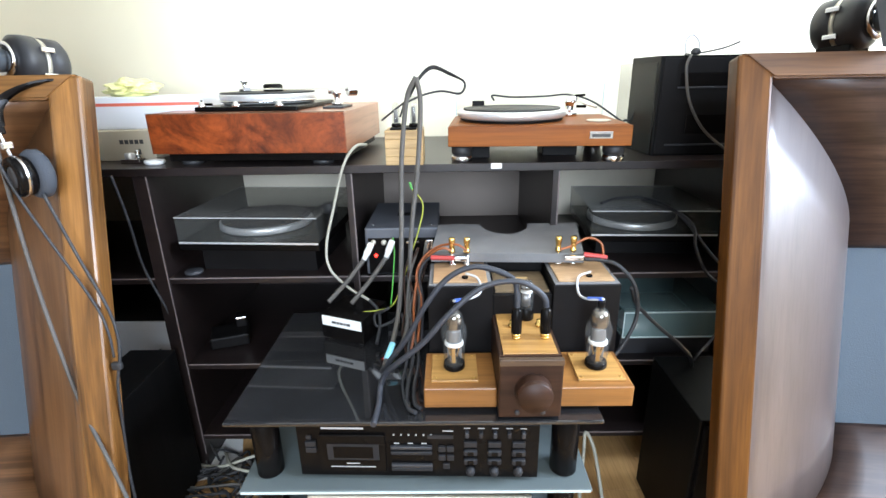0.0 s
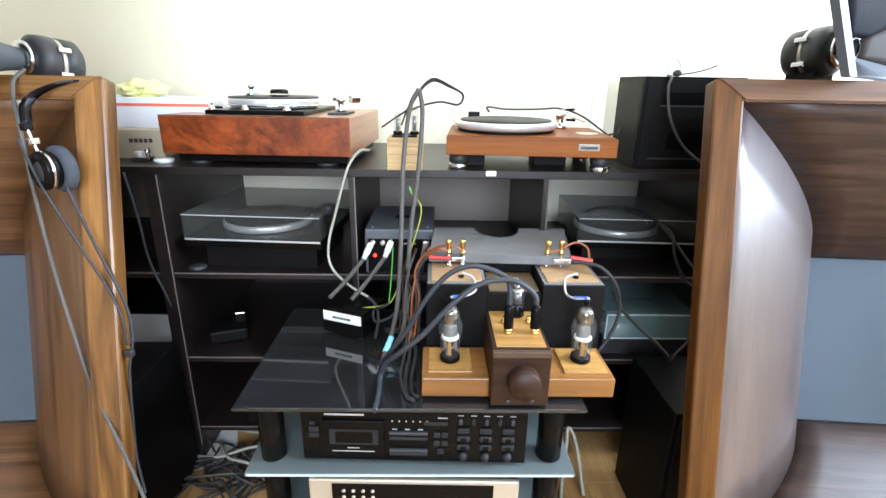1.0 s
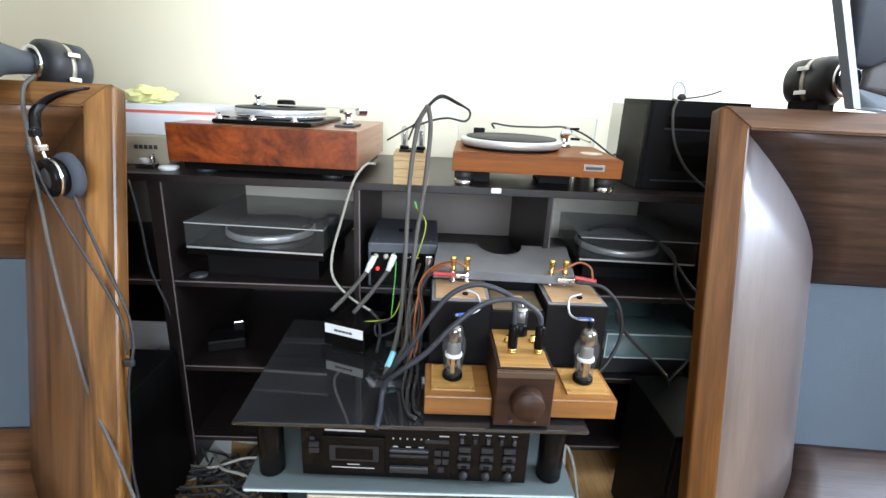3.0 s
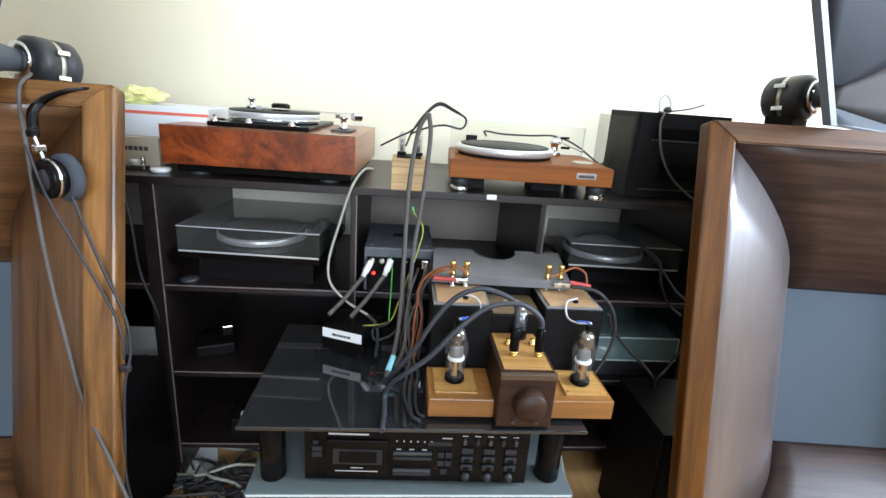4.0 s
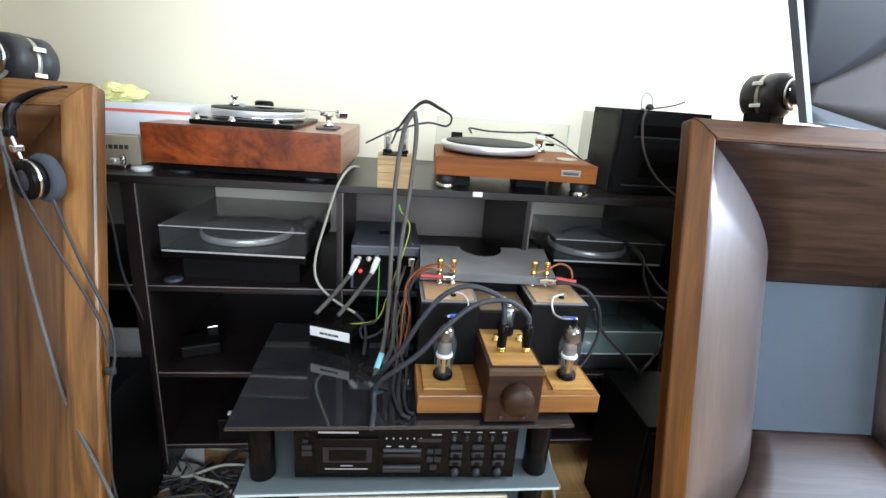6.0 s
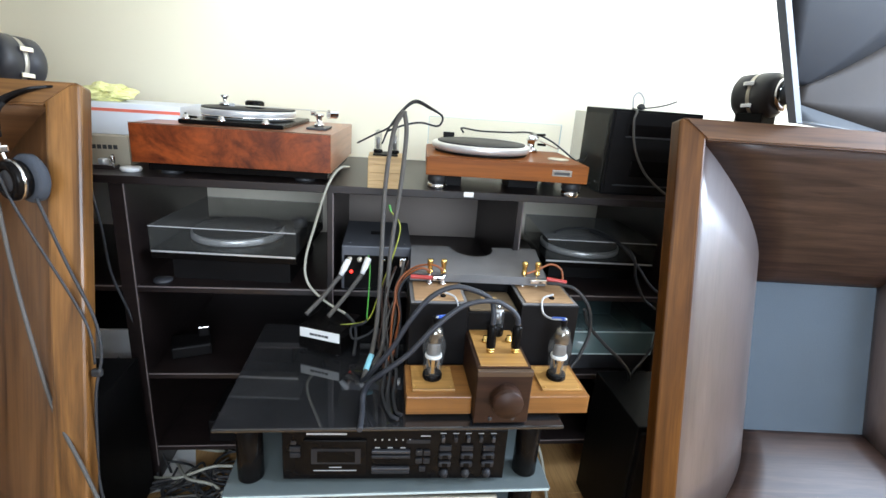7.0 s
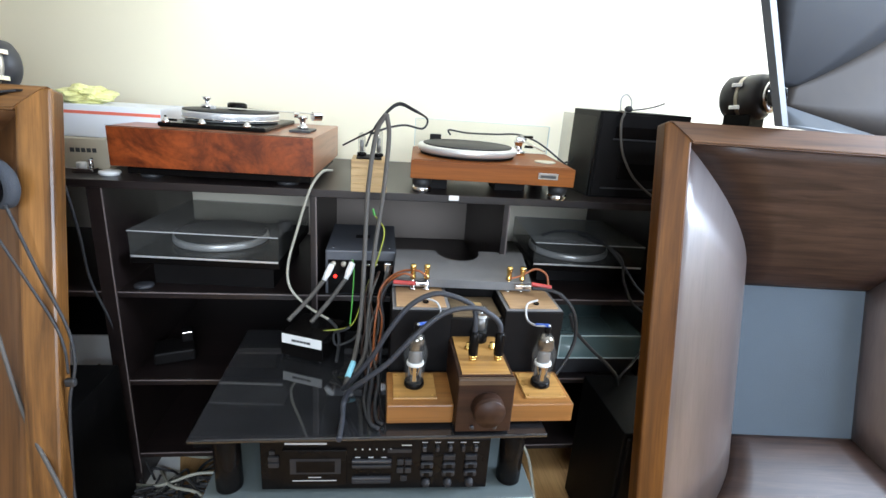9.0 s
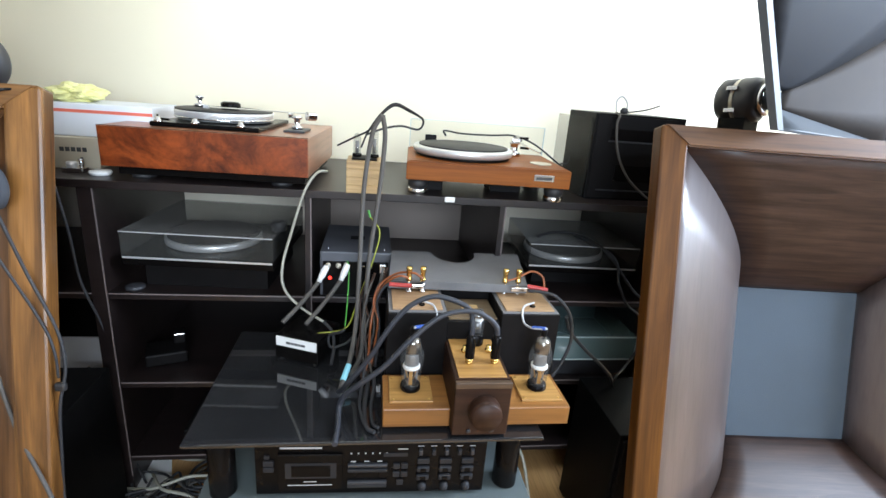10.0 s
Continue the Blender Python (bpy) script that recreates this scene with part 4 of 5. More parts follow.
def flat_turntable():
    ob = thing("turntable", (0.304, 1.19, ST), "slim teak turntable with silver platter on round feet", "turntable", turn=-4.0)
    w, d, z0, z1 = 0.217, 0.325, 0.040, 0.087
    part("plinth", B(-w, w, 0, d, z0, z1, bevel=0.0015), M_teak, ob, "teak veneered plinth")
    part("top_plate", B(-w + 0.006, w - 0.006, 0.006, d - 0.006, z1 + 0.0003, z1 + 0.002), M_teak, ob)
    for sx in (-w + 0.032, w - 0.032):
        for yy in (0.035, d - 0.04):
            foot = part("foot", lathe(bmesh.new(), [(0, 0), (0.024, 0), (0.026, 0.002), (0.026, 0.013), (0.023, 0.015), (0, 0.015)], at_z(sx, yy, 0), 32), M_chrome, ob, "chrome foot")
            part("damper", lathe(bmesh.new(), [(0, 0.0152), (0.022, 0.0152), (0.026, 0.022), (0.026, 0.0408), (0, 0.0408)], at_z(sx, yy, 0), 32), M_rubber, foot, "black rubber damper")
    pc = (-0.058, 0.165)
    part("sub_platter", lathe(bmesh.new(), disc_bevel(0.135, 0.006), at_z(*pc, z1 + 0.0022), 48), M_blackmat, ob)
    part("platter", lathe(bmesh.new(), [(0, 0), (0.133, 0), (0.141, 0.004), (0.144, 0.010), (0.144, 0.017), (0.140, 0.021), (0, 0.021)], at_z(*pc, z1 + 0.0084), 72), M_silver, ob, "bright aluminium platter")
    part("mat", lathe(bmesh.new(), disc_bevel(0.128, 0.004, 0.001), at_z(*pc, z1 + 0.0296), 56), M_rubber, ob, "black rubber mat")
    arm = part("arm_base", lathe(bmesh.new(), [(0, 0), (0.022, 0), (0.022, 0.010), (0.012, 0.013), (0.012, 0.034), (0.015, 0.036), (0.015, 0.042), (0, 0.042)], at_z(0.110, 0.26, z1 + 0.0022), 28), M_chrome, ob)
    part("bearing_yoke", B(0.096, 0.124, 0.232, 0.248, z1 + 0.040, z1 + 0.056, bevel=0.002), M_chrome, arm)
    for y in (0.255, 0.285):
        part("counterweight", rod(bmesh.new(), (0.118, y, z1 + 0.048), (0.126, y + 0.020, z1 + 0.048), 0.011, 20), M_chrome, arm)
    part("arm_tube", rod(bmesh.new(), (0.112, 0.24, z1 + 0.048), (0.135, 0.035, z1 + 0.040), 0.003, 10), M_chrome, arm)
    part("arm_pin", rod(bmesh.new(), (0.124, 0.235, z1 + 0.030), (0.150, 0.228, z1 + 0.030), 0.004, 12), M_black, arm)
    part("arm_pin", rod(bmesh.new(), (0.120, 0.240, z1 + 0.058), (0.146, 0.232, z1 + 0.060), 0.0035, 12), M_black, arm)
    part("speed_dial", lathe(bmesh.new(), disc_bevel(0.030, 0.003, 0.001), at_z(0.158, 0.10, z1 + 0.0022), 36), M_champ, ob, "pale speed dial")
    badge = part("badge", B(0.118, 0.172, -0.0025, -0.0002, z0 + 0.017, z0 + 0.034, bevel=0.0008), M_chrome, ob, "chrome badge")
    part("badge_print", B(0.124, 0.166, -0.0031, -0.0026, z0 + 0.021, z0 + 0.028), M_printdk, badge)
    part("record_lift", B(-0.165, -0.13, 0.29, 0.305, z1 + 0.0022, z1 + 0.045, bevel=0.002), M_blackmat, ob)
    pane = part("cover_pane", B(-w + 0.006, w - 0.004, d - 0.014, d - 0.010, z1 + 0.003, z1 + 0.088), M_pane, ob, "upright clear hinge panel")
    pane.visible_shadow = False
    part("pane_edge", B(-w + 0.006, w - 0.004, d - 0.0142, d - 0.0098, z1 + 0.0882, z1 + 0.0896), M_frostedge, pane, "bright cut edge of acrylic")
    for x in (-w + 0.0045, w - 0.0035):
        part("pane_edge", B(x - 0.001, x + 0.001, d - 0.0142, d - 0.0098, z1 + 0.003, z1 + 0.088), M_frostedge, pane, "bright cut edge of acrylic")
    return ob


flat_turntable()
solid("dark_block", B(0.135, 0.195, 1.28, 1.36, ST, ST + 0.036, bevel=0.002), M_blackmat, "black block under the slim turntable", "block", "black blocks")
solid("dark_block", B(0.335, 0.425, 1.30, 1.38, ST, ST + 0.036, bevel=0.002), M_blackmat, "black block under the slim turntable", "block", "black blocks")
solid("white_clip", B(0.191, 0.218, 1.190, 1.1955, 0.912, 0.926, bevel=0.002), M_white, "small white clip on the shelf edge", "clip")

blk = thing("wooden_block_stage", (-0.018, 1.19, ST), "pale oak block carrying two small bare tubes", "amplifier")
for i in range(4):
    part("oak_layer", B(-0.046, 0.045, 0.001 * (i % 2), 0.098, 0.0205 * i, 0.0205 * (i + 1) - 0.0004, bevel=0.0012), M_oakblock, blk)
part("top_plate", B(-0.034, 0.030, 0.015, 0.088, 0.0822, 0.086, bevel=0.001), M_blackmat, blk)
for x, y, h in ((-0.022, 0.055, 0.06), (0.022, 0.05, 0.075)):
    tb = part("tube", lathe(bmesh.new(), [(0.0095, 0.008), (0.0100, h - 0.012), (0.007, h - 0.004), (0, h)], at_z(x, y, 0.0862), 20), M_glass, blk, "small bare glass tube")
    tb.visible_shadow = False
    part("tube_socket", lathe(bmesh.new(), disc_bevel(0.012, 0.008, 0.001), at_z(x, y, 0.0862), 20), M_black, tb)
    part("tube_core", lathe(bmesh.new(), [(0, 0.0), (0.005, 0.0), (0.005, h * 0.5), (0, h * 0.5)], at_z(x, y, 0.0962), 14), M_plate, tb)

bx = thing("black_loudspeaker", (0.741, 1.268, ST), "black box with moulded back panel standing on the shelf", "speaker")
part("cabinet", B(-0.135, 0.135, 0.004, 0.20, 0.0, 0.240, bevel=0.002), M_blackvinyl, bx)
part("front_panel", B(-0.128, 0.128, 0.0, 0.0038, 0.006, 0.234, bevel=0.001), M_blackmat, bx)
part("upper_recess", B(-0.085, 0.11, -0.003, -0.0002, 0.170, 0.200, bevel=0.001), M_black, bx)
part("ridge", B(-0.09, 0.115, -0.005, -0.0002, 0.164, 0.168, bevel=0.001), M_anth, bx)
part("lower_ridge", B(-0.105, 0.115, -0.005, -0.0002, 0.026, 0.030, bevel=0.001), M_anth, bx)
part("terminal_field", B(-0.06, 0.10, -0.003, -0.0002, 0.055, 0.100, bevel=0.002), M_black, bx)
lid = thing("loose_dust_cover", (0.598, 1.385, ST), "clear dust cover standing on edge against the black box", "dust cover", turn=4)
part("pane", B(-0.004, 0.0, -0.10, 0.12, 0.0, 0.225), M_acryl, lid).visible_shadow = False
part("lip", B(0.0004, 0.014, -0.10, -0.096, 0.0, 0.225), M_acryl, lid).visible_shadow = False

ct = thing("beige_carton", (-0.79, 1.33, ST), "beige printed carton standing on the shelf", "carton", turn=4)
part("carton_body", B(-0.13, 0.085, 0, 0.24, 0, 0.080, bevel=0.002), M_greybeige, ct)
for i in range(5):
    part("print", B(-0.005 + i * 0.013, 0.005 + i * 0.013, -0.0006, -0.0001, 0.044, 0.055), M_printdk, ct)
part("print", B(0.040, 0.046, -0.0006, -0.0001, 0.016, 0.030), M_printdk, ct)
wc = thing("white_carton", (-0.745, 1.36, ST + 0.0805), "white carton with a red stripe on the beige one", "carton", turn=3)
part("carton_body", B(-0.16, 0.166, 0.0, 0.20, 0, 0.083, bevel=0.002), M_whitecarton, wc)
part("stripe", B(-0.16, 0.166, -0.0008, -0.0002, 0.060, 0.068), M_redtape, wc)
bm = bmesh.new()
bmesh.ops.create_icosphere(bm, subdivisions=4, radius=1.0)
for v in bm.verts:
    n = noise.noise(v.co * 2.3) * 0.35 + noise.noise(v.co * 6.1) * 0.14
    q = v.co * (1 + n)
    v.co = Vector((q.x * 0.066, q.y * 0.06, max(0, (q.z + 0.75)) * 0.026))
bag = solid("plastic_bag", bm, M_bag, "crumpled yellowish plastic bag on the white carton", "bag")
bag.location = (-0.790, 1.43, ST + 0.1640)
cart = thing("cartridge_tin", (-0.735, 1.27, ST), "small chrome cartridge holder with headshells", "holder")
part("block", B(-0.03, 0.02, 0, 0.03, 0, 0.012, bevel=0.002), M_chrome, cart)
part("peg", lathe(bmesh.new(), disc_bevel(0.012, 0.014), at_z(-0.012, 0.015, 0.0122), 20), M_silver, cart)
part("peg", lathe(bmesh.new(), disc_bevel(0.006, 0.022), at_z(0.010, 0.015, 0.0122), 16), M_chrome, cart)
solid("white_dish", lathe(bmesh.new(), [(0, 0), (0.022, 0), (0.026, 0.006), (0.024, 0.011), (0, 0.012)], at_z(-0.672, 1.265, ST)), M_white, "small white plastic dish on the shelf", "dish")

# ---- headphones on the honey loudspeaker ----
hp = thing("headphones", (-0.676, 0.865, 0.972), "black open headphones hanging by their headband", "headphones", turn=-28)
ear = Matrix.Rotation(radians(90), 4, "X")
part("cup", lathe(bmesh.new(), [(0.0, 0.012), (0.020, 0.013), (0.022, 0.018), (0.033, 0.017), (0.036, 0.012), (0.036, -0.004), (0.033, -0.010), (0, -0.010)], ear, 40), M_black, hp, "glossy black ear cup")
part("cup_ring", lathe(bmesh.new(), [(0.0362, 0.002), (0.0372, 0.002), (0.0372, 0.008), (0.0362, 0.008)], ear, 40), M_chrome, hp)
part("grille", lathe(bmesh.new(), disc_bevel(0.019, 0.0015, 0.0005), Matrix.Translation((0, -0.0135, 0)) @ ear, 32), M_anth, hp)
part("cushion", lathe(bmesh.new(), [(0.014, -0.0105), (0.040, -0.0105), (0.045, -0.018), (0.044, -0.030), (0.036, -0.036), (0.018, -0.034), (0.014, -0.024)], ear, 40), M_foam, hp, "grey foam ear cushion")
part("yoke_rod", rod(bmesh.new(), (-0.012, -0.004, 0.036), (-0.034, -0.004, 0.085), 0.003, 10), M_chrome, hp, "chrome height rod")
part("yoke_block", B(-0.030, -0.014, -0.012, 0.006, 0.046, 0.060, bevel=0.003), M_chrome, hp)
part("yoke_block", B(-0.042, -0.026, -0.012, 0.006, 0.072, 0.086, bevel=0.003), M_black, hp)
bm = bmesh.new()
band = spline([(-0.036, 0, 0.085), (-0.046, 0.01, 0.115), (-0.046, 0.035, 0.138), (-0.034, 0.070, 0.154), (-0.016, 0.095, 0.160)], 8)
rows = [[p + Vector((0, -0.010, 0)), p, p + Vector((0, 0.010, 0))] for p in band]
grid_sheet(bm, rows, (0, 0, 0.004))
part("headband", bm, M_black, hp, "thin black leather headband")

# ---- cables ----
def lay(pts, low=GZ + 0.006):
    return [(x, y, max(z, low)) for x, y, z in pts]


cable("speaker_cable", lay([(0.020, 1.115, 1.127), (-0.002, 1.119, 1.079), (-0.018, 1.108, 0.947), (-0.022, 1.069, 0.786), (-0.026, 0.998, 0.650), (-0.038, 0.923, 0.587), (-0.050, 0.884, 0.563), (-0.054, 0.875, 0.549)]), 0.0055, M_greycable, "thick grey braided cable looped high over the rack", "grey looped cables")
cable("speaker_cable", lay([(0.021, 1.115, 1.126), (0.028, 1.119, 1.070), (0.018, 1.109, 0.935), (0.001, 1.078, 0.797), (-0.008, 1.019, 0.641), (-0.013, 0.973, 0.583), (-0.033, 0.924, 0.560)]), 0.0055, M_greycable, "thick grey braided cable looped high over the rack", "grey looped cables")
cable("interconnect_cable", lay([(0.209, 0.802, 0.728), (0.209, 0.806, 0.755), (0.203, 0.820, 0.778), (0.169, 0.830, 0.793), (0.127, 0.835, 0.797), (0.081, 0.835, 0.773), (0.041, 0.830, 0.722), (0.008, 0.830, 0.661), (-0.027, 0.835, 0.609), (-0.046, 0.850, 0.575), (-0.056, 0.874, 0.552)]), 0.0056, M_bluecable, "thick slate-blue interconnect cable arching from a plug", "slate interconnects")
cable("interconnect_cable", lay([(0.262, 0.802, 0.728), (0.258, 0.802, 0.748), (0.238, 0.803, 0.768), (0.203, 0.805, 0.781), (0.144, 0.800, 0.771), (0.085, 0.788, 0.725), (0.037, 0.785, 0.669), (-0.012, 0.790, 0.624), (-0.038, 0.805, 0.592), (-0.050, 0.810, 0.560), (-0.050, 0.770, 0.546), (-0.052, 0.714, 0.546)]), 0.0056, M_bluecable, "thick slate-blue interconnect cable arching from a plug", "slate interconnects")
solid("cable_tape", rod(bmesh.new(), (-0.037, 0.924, 0.588), (-0.048, 0.892, 0.568), 0.0066, 16), M_cyan, "pale blue tape round a cable", "tape")
cable("mains_cable", [(-0.114, 1.227, 0.971), (-0.135, 1.186, 0.972), (-0.162, 1.159, 0.930), (-0.194, 1.156, 0.827), (-0.216, 1.143, 0.739), (-0.209, 1.126, 0.682), (-0.164, 1.109, 0.639), (-0.107, 1.071, 0.621)], 0.0034, M_whitecable, "off-white cable hanging from the shelf top")
cable("thin_cable", lay([(-0.107, 1.071, 0.621), (-0.085, 1.052, 0.604), (-0.078, 1.024, 0.577), (-0.080, 0.975, 0.558)]), 0.004, M_darkcable, "thin dark cable on the glass")
for a, b, c in (((-0.108, 1.163, 0.735), (-0.127, 1.145, 0.697), (-0.205, 1.066, 0.620)), ((-0.056, 1.163, 0.739), (-0.071, 1.145, 0.702), (-0.150, 1.066, 0.615))):
    cable("phono_lead", [b, ((b[0] + c[0]) / 2, (b[1] + c[1]) / 2, (b[2] + c[2]) / 2 - 0.004), c], 0.0058, M_greycable, "brown-grey phono lead with a white sleeve", "sleeved phono leads")
    solid("plug_sleeve", lathe(bmesh.new(), [(0, 0), (0.0062, 0), (0.0068, 0.012), (0.0085, 0.018), (0.0085, 0.040), (0.0075, 0.046), (0, 0.046)], Matrix.Translation(b) @ (Vector(a) - Vector(b)).to_track_quat("Z", "Y").to_matrix().to_4x4(), 18), M_white, "white plastic plug sleeve", "plug", "white plug sleeves")
cable("earth_wire", [(-0.004, 1.163, 0.875), (0.024, 1.156, 0.836), (0.014, 1.140, 0.778), (-0.010, 1.115, 0.709), (-0.029, 1.088, 0.656), (-0.053, 1.051, 0.614), (-0.120, 1.042, 0.603)], 0.0020, M_yellowwire, "thin yellow-green earth wire")
cable("earth_wire", [(-0.060, 1.198, 0.734), (-0.055, 1.178, 0.740), (-0.051, 1.155, 0.707), (-0.052, 1.099, 0.650), (-0.053, 1.051, 0.619)], 0.0018, M_green, "thin green earth wire")
solid("green_plug", rod(bmesh.new(), (-0.001, 1.158, 0.872), (-0.006, 1.160, 0.889), 0.003, 10), M_green, "small green wire terminal", "plug")
cable("hookup_wire", [(0.125, 0.986, 0.775), (0.103, 0.989, 0.788), (0.065, 1.009, 0.778), (0.029, 1.011, 0.749), (0.014, 0.994, 0.712), (0.025, 0.972, 0.673), (0.018, 0.972, 0.603), (0.012, 0.965, 0.558)], 0.0028, M_orange, "orange hookup wire from the binding posts", "hookup wires")
cable("hookup_wire", [(0.093, 0.986, 0.775), (0.071, 0.989, 0.780), (0.042, 1.001, 0.758), (0.020, 0.993, 0.720), (0.009, 0.967, 0.666), (0.006, 0.962, 0.593), (0.000, 0.945, 0.556)], 0.0028, M_orange, "orange hookup wire from the binding posts", "hookup wires")
cable("hookup_wire", [(0.125, 0.984, 0.768), (0.110, 0.975, 0.762), (0.050, 0.985, 0.763), (0.022, 0.983, 0.724), (0.028, 0.972, 0.663), (0.022, 0.965, 0.558)], 0.0032, M_darkcable, "dark wire beside the transformer box", "hookup wires")
solid("clip_sleeve", rod(bmesh.new(), (0.048, 0.982, 0.762), (0.098, 0.976, 0.762), 0.0050, 14), M_red, "ribbed red insulating sleeve", "clip", "red clip sleeves")
solid("crocodile_clip", B(0.098, 0.126, 0.971, 0.980, 0.756, 0.766, bevel=0.002), M_chrome, "nickel crocodile clip on the plywood", "clip", "crocodile clips")
cable("hookup_wire", [(0.324, 0.986, 0.775), (0.350, 0.994, 0.780), (0.385, 0.998, 0.796), (0.412, 0.994, 0.785), (0.416, 0.981, 0.759)], 0.0026, M_orange, "orange hookup wire between the posts", "hookup wires")
solid("clip_sleeve", rod(bmesh.new(), (0.372, 0.975, 0.767), (0.418, 0.965, 0.763), 0.0050, 14), M_red, "ribbed red insulating sleeve", "clip", "red clip sleeves")
solid("crocodile_clip", B(0.330, 0.372, 0.966, 0.976, 0.756, 0.766, bevel=0.002), M_chrome, "nickel crocodile clip on the plywood", "clip", "crocodile clips")
cable("speaker_lead", lay([(0.372, 0.966, 0.759), (0.401, 0.956, 0.761), (0.435, 0.941, 0.754), (0.470, 0.934, 0.712), (0.485, 0.939, 0.643), (0.461, 0.922, 0.590), (0.430, 0.905, 0.557)], 0.3), 0.0042, M_darkcable, "black lead curving down beside the transformer box")
cable("anode_lead", [(0.368, 0.812, 0.740), (0.345, 0.834, 0.730), (0.338, 0.873, 0.725), (0.345, 0.907, 0.744), (0.371, 0.915, 0.752)], 0.0023, M_print, "grey lead to the tube's top cap", "anode leads")
solid("lead_sleeve", rod(bmesh.new(), (0.366, 0.815, 0.739), (0.346, 0.834, 0.731), 0.0036, 12), M_blue, "blue sleeve on a tube lead", "sleeve", "blue sleeves")
cable("anode_lead", [(0.094, 0.812, 0.740), (0.122, 0.840, 0.730), (0.148, 0.883, 0.725), (0.143, 0.907, 0.744), (0.119, 0.915, 0.752)], 0.0023, M_print, "grey lead to the tube's top cap", "anode leads")
solid("lead_sleeve", rod(bmesh.new(), (0.096, 0.815, 0.739), (0.120, 0.838, 0.731), 0.0036, 12), M_blue, "blue sleeve on a tube lead", "sleeve", "blue sleeves")
cable("signal_lead", [(-0.107, 1.495, 1.007), (-0.058, 1.392, 1.042), (-0.011, 1.289, 1.076), (0.019, 1.236, 1.120), (0.052, 1.234, 1.145), (0.091, 1.255, 1.132), (0.130, 1.287, 1.112), (0.120, 1.289, 1.086), (0.073, 1.288, 1.092), (0.027, 1.269, 1.084), (-0.020, 1.260, 1.065)], 0.0028, M_darkcable, "thin black lead curling above the oak block", "black leads")
cable("signal_lead", [(-0.030, 1.247, 1.034), (-0.012, 1.239, 1.078), (0.019, 1.231, 1.124), (0.052, 1.229, 1.150), (0.093, 1.250, 1.135), (0.128, 1.277, 1.116)], 0.0024, M_darkcable, "thin black lead curling above the oak block", "black leads")
cable("signal_lead", [(0.223, 1.491, 1.058), (0.221, 1.510, 1.071), (0.280, 1.511, 1.065), (0.373, 1.511, 1.066), (0.442, 1.500, 1.070), (0.505, 1.482, 1.051), (0.572, 1.465, 1.007), (0.620, 1.437, 0.968), (0.600, 1.399, 0.944)], 0.0030, M_darkcable, "thin black lead behind the slim turntable", "black leads")
cable("signal_lead", [(0.614, 1.412, 1.048), (0.598, 1.410, 1.005), (0.575, 1.405, 0.999), (0.585, 1.399, 0.946)], 0.0032, M_darkcable, "black lead with a forked end", "black leads")
cable("aerial_wire", [(0.677, 1.303, 1.167), (0.677, 1.311, 1.199), (0.691, 1.310, 1.212), (0.709, 1.311, 1.195), (0.706, 1.303, 1.168)], 0.0020, M_print, "thin grey wire loop on the black box")
cable("aerial_wire", [(0.700, 1.303, 1.169), (0.748, 1.312, 1.176), (0.781, 1.312, 1.184), (0.809, 1.311, 1.195)], 0.0020, M_darkcable, "thin dark wire end on the black box")
solid("wire_knot", lathe(bmesh.new(), [(0, 0), (0.010, 0.002), (0.012, 0.009), (0.007, 0.016), (0, 0.018)], at_z(0.700, 1.303, 1.165), 10), M_rubber, "black knot of wire on the box", "cable")
cable("box_lead", [(0.672, 1.293, 1.167), (0.661, 1.245, 1.162), (0.652, 1.235, 1.135), (0.666, 1.230, 1.064), (0.703, 1.224, 1.000), (0.750, 1.217, 0.958), (0.785, 1.209, 0.936)], 0.0032, M_greycable, "grey lead hanging over the black box")
cable("shelf_lead", [(0.520, 1.360, 0.779), (0.574, 1.390, 0.785), (0.651, 1.390, 0.785), (0.689, 1.310, 0.779), (0.705, 1.221, 0.757), (0.768, 1.187, 0.675), (0.815, 1.179, 0.643)], 0.0040, M_darkcable, "black cable hanging out of the shelf", "shelf cables")
cable("shelf_lead", [(0.640, 1.370, 0.784), (0.690, 1.270, 0.777), (0.712, 1.207, 0.755), (0.723, 1.196, 0.697), (0.758, 1.190, 0.631), (0.800, 1.187, 0.598)], 0.0040, M_darkcable, "black cable hanging out of the shelf", "shelf cables")
cable("shelf_lead", [(0.485, 0.986, 0.684), (0.509, 0.999, 0.635), (0.575, 1.024, 0.566), (0.646, 1.049, 0.500), (0.698, 1.079, 0.430), (0.720, 1.104, 0.292)], 0.0045, M_darkcable, "black cable running down behind the floor speaker", "shelf cables")
cable("shelf_lead", [(0.827, 1.179, 0.503), (0.778, 1.153, 0.450), (0.726, 1.114, 0.428), (0.700, 1.098, 0.372)], 0.0036, M_darkcable, "black cable running down behind the floor speaker", "shelf cables")
cable("headphone_cable", [(-0.755, 0.968, 1.154), (-0.752, 0.925, 1.121), (-0.733, 0.893, 1.013), (-0.714, 0.865, 0.839), (-0.685, 0.836, 0.680), (-0.648, 0.807, 0.526), (-0.578, 0.754, 0.424), (-0.531, 0.719, 0.338), (-0.507, 0.708, 0.214), (-0.490, 0.724, -0.015)], 0.0038, M_greycable, "thick grey headphone cable hanging down the loudspeaker")
cable("headphone_lead", [(-0.645, 0.860, 0.941), (-0.614, 0.861, 0.816), (-0.574, 0.849, 0.710), (-0.565, 0.839, 0.634), (-0.578, 0.825, 0.555), (-0.585, 0.813, 0.434), (-0.583, 0.798, 0.356), (-0.540, 0.741, 0.318)], 0.0030, M_darkcable, "thin black headphone lead with a splitter")
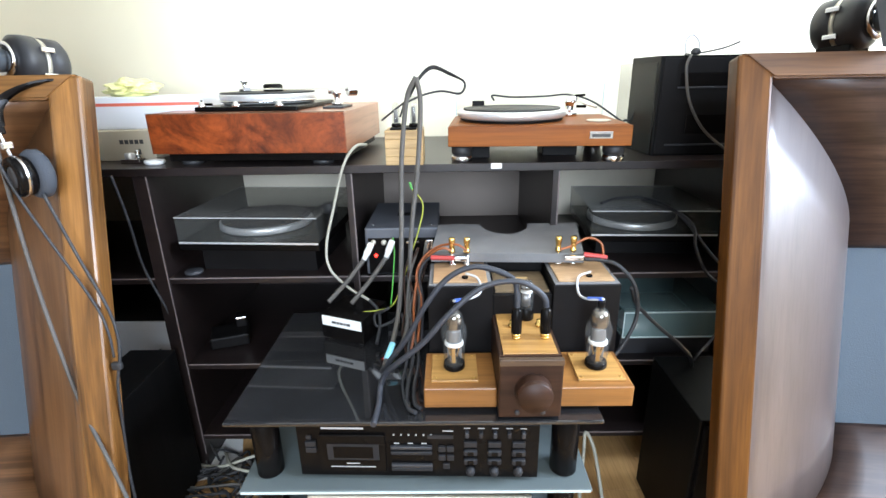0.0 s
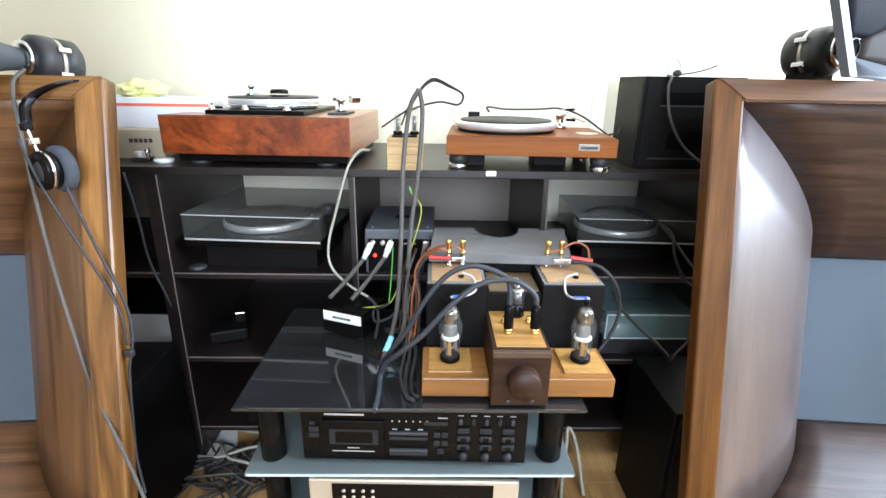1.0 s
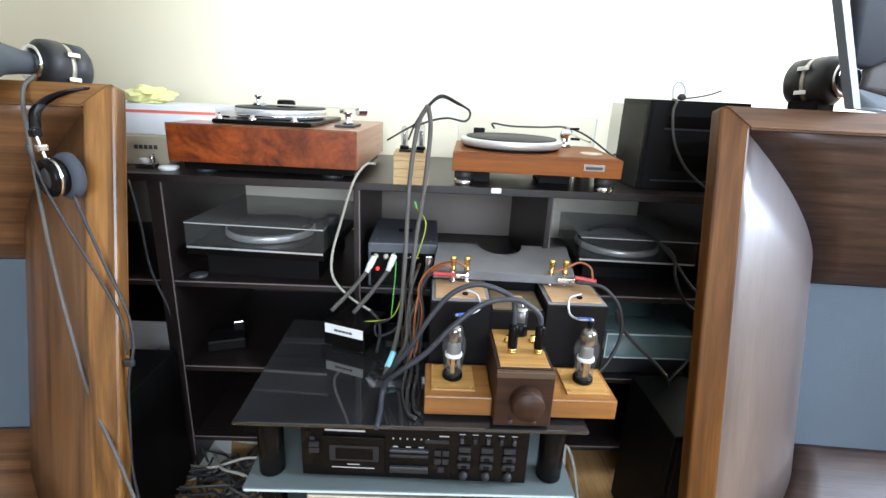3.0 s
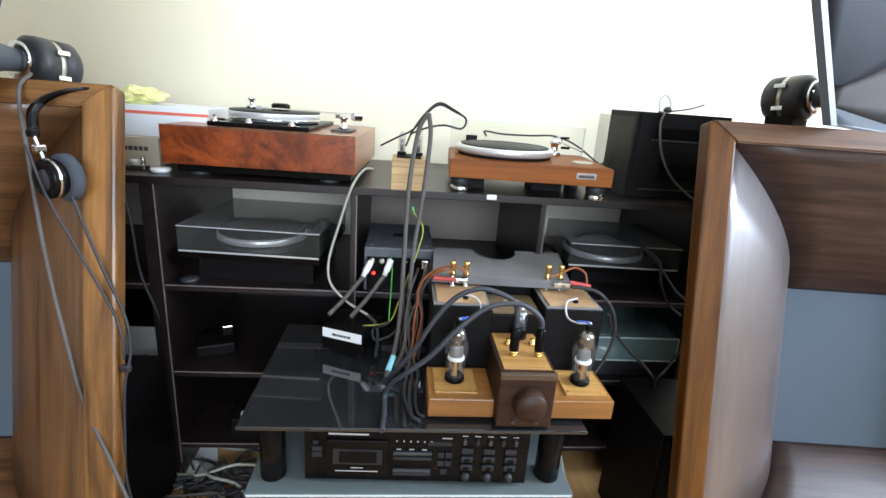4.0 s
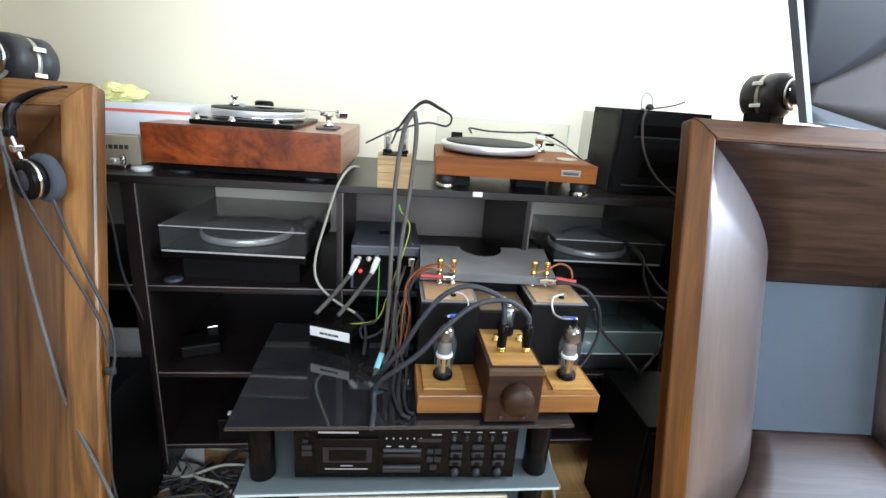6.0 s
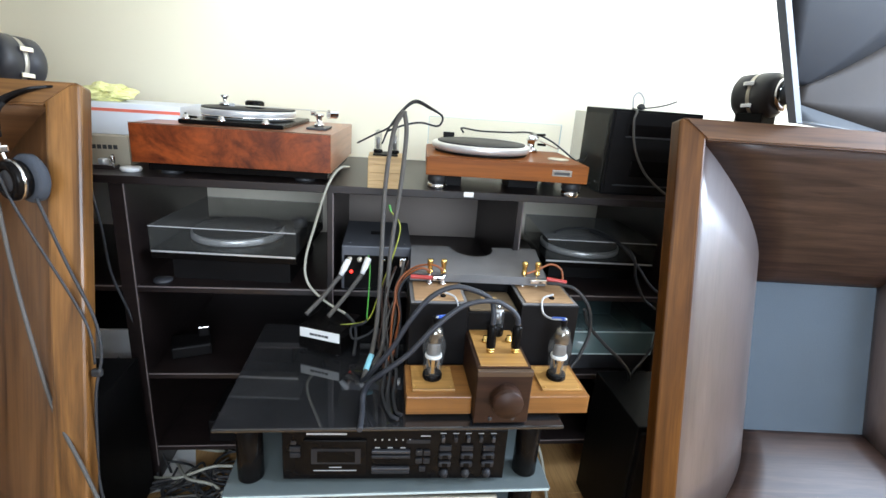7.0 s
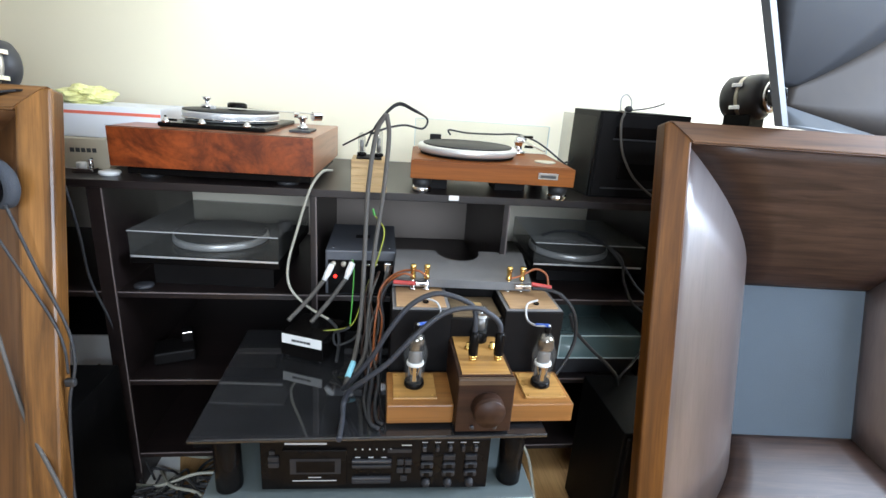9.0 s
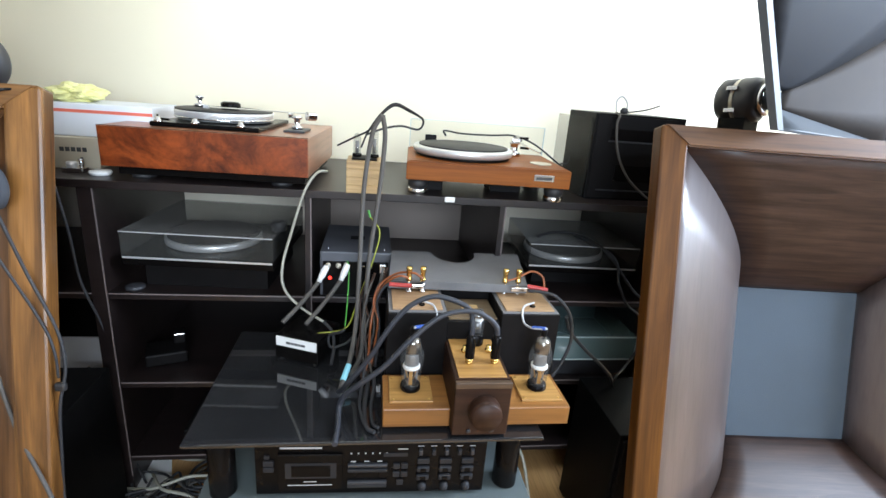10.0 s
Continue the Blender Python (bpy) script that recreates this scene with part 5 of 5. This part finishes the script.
cable("headphone_lead", [(-0.690, 0.831, 1.035), (-0.672, 0.844, 0.925), (-0.600, 0.847, 0.735), (-0.577, 0.836, 0.674), (-0.574, 0.830, 0.618)], 0.0026, M_darkcable, "thin black headphone lead with a splitter")
solid("cable_splitter", B(-0.584, -0.564, 0.826, 0.838, 0.589, 0.606, bevel=0.004), M_rubber, "black rubber cable splitter", "cable")
cable("shelf_lead", [(-0.715, 1.150, 0.917), (-0.712, 1.169, 0.797), (-0.714, 1.188, 0.666), (-0.687, 1.202, 0.535), (-0.668, 1.214, 0.404), (-0.677, 1.221, 0.262), (-0.676, 1.225, 0.132), (-0.644, 1.224, 0.005), (-0.600, 1.164, 0.001)], 0.0034, M_darkcable, "black cable hanging down the shelf's upright", "shelf cables")
cable("coiled_lead", lay([(0.006, 0.914, 0.569), (0.006, 0.884, 0.559), (0.001, 0.825, 0.548), (0.006, 0.765, 0.543), (0.022, 0.747, 0.541)]), 0.0042, M_darkcable, "dark leads lying over the glass edge", "leads on the glass")
cable("coiled_lead", lay([(0.018, 0.914, 0.571), (0.020, 0.874, 0.565), (0.014, 0.825, 0.548), (0.018, 0.775, 0.543), (0.030, 0.760, 0.542)]), 0.0036, M_darkcable, "dark leads lying over the glass edge", "leads on the glass")
cable("coiled_lead", lay([(0.000, 0.922, 0.600), (-0.006, 0.884, 0.562), (-0.010, 0.835, 0.549), (-0.002, 0.785, 0.544), (0.010, 0.755, 0.542)]), 0.0030, M_darkcable, "dark leads lying over the glass edge", "leads on the glass")
cable("thin_cable", lay([(-0.052, 1.020, 0.627), (-0.065, 1.021, 0.618), (-0.091, 1.042, 0.598), (-0.085, 1.024, 0.576), (-0.051, 1.023, 0.587), (-0.026, 1.021, 0.607), (-0.020, 0.994, 0.565)]), 0.0034, M_darkcable, "thin dark cable on the glass")
# bundle of dark leads that drops between the looped cables and the transformer box
rng = random.Random(4)
for i in range(6):
    x = -0.012 + i * 0.006
    dx = [rng.uniform(-0.014, 0.014) for _ in range(4)]
    cable("bundle_lead", lay([(x + 0.02 + dx[0], 1.07, 0.76 + dx[1]), (x + 0.006 + dx[1], 1.04, 0.70), (x + dx[2], 1.01, 0.635), (x + dx[3], 0.98, 0.58), (x - dx[0], 0.93, 0.548)]), rng.uniform(0.0022, 0.0034), rng.choice((M_darkcable, M_wal_amp, M_greycable)), "dark leads bundled beside the transformer box", "bundled leads")
# tangle on the floor
for i in range(16):
    cx, cy = rng.uniform(-0.62, -0.40), rng.uniform(1.05, 1.26)
    pts, a = [], rng.uniform(0, 6.3)
    for j in range(9):
        rr = rng.uniform(0.04, 0.13)
        pts.append((cx + rr * math.cos(a), cy + 0.7 * rr * math.sin(a), 0.006 + rng.uniform(0, 0.03)))
        a += rng.uniform(0.6, 1.2)
    cable("floor_cable", pts, rng.choice((0.003, 0.0036, 0.0045)), M_darkcable if i % 4 else M_greycable, "black cable lying tangled on the floor", "tangled floor cables")
for pts in ([(-0.74, 1.30, 0.006), (-0.64, 1.33, 0.006), (-0.52, 1.31, 0.006), (-0.38, 1.33, 0.006)], [(-0.70, 1.20, 0.006), (-0.60, 1.17, 0.030), (-0.50, 1.21, 0.034), (-0.36, 1.22, 0.006)], [(-0.64, 1.26, 0.006), (-0.57, 1.16, 0.036), (-0.48, 1.13, 0.030), (-0.40, 1.05, 0.006)]):
    cable("floor_cable", pts, 0.0048, M_whitecable, "white mains cable on the floor", "tangled floor cables")
cable("floor_cable", [(0.42, 0.98, 0.006), (0.44, 1.06, 0.03), (0.46, 1.12, 0.12), (0.47, 1.15, 0.16), (0.49, 1.12, 0.12), (0.50, 1.04, 0.01)], 0.005, M_whitecable, "white mains cable looping up from the floor")
strip = thing("power_strip", (0.44, 0.93, 0), "white power strip with a black plug on the floor", "power strip", turn=-25)
part("strip_body", B(-0.10, 0.10, -0.025, 0.025, 0, 0.04, bevel=0.006), M_white, strip)
part("socket", lathe(bmesh.new(), disc_bevel(0.018, 0.004, 0.001), at_z(-0.05, 0, 0.0402), 20), M_black, strip)
part("switch", B(0.05, 0.075, -0.010, 0.010, 0.0402, 0.046, bevel=0.002), M_red, strip)
sheet = thing("paper_sheet", (-0.66, 1.25, 0.0015), "white paper sheets lying on the floor", "paper", turn=20)
part("page", B(-0.075, 0.075, -0.10, 0.10, 0, 0.0012), M_white, sheet)

# ---- floor planks ----
plank_meshes = {}
x = FLOOR_X0 + 0.065
row = 0
while x < FLOOR_X1:
    y = Y0 - (row % 3) * 0.4
    while y < Y1 - 0.02:
        a, c = max(y, Y0), min(y + 1.2, Y1)
        size = round(c - a, 3)
        if size not in plank_meshes:
            plank_meshes[size] = mesh_of("plank", B(-0.0645, 0.0645, -size / 2 + 0.001, size / 2 - 0.001, -0.004, 0.0, bevel=0.0012), M_floor)
        ob = new("plank", plank_meshes[size])
        ob.parent, ob.location = floor, (x, (a + c) / 2, 0)
        y += 1.2
    x += 0.13
    row += 1
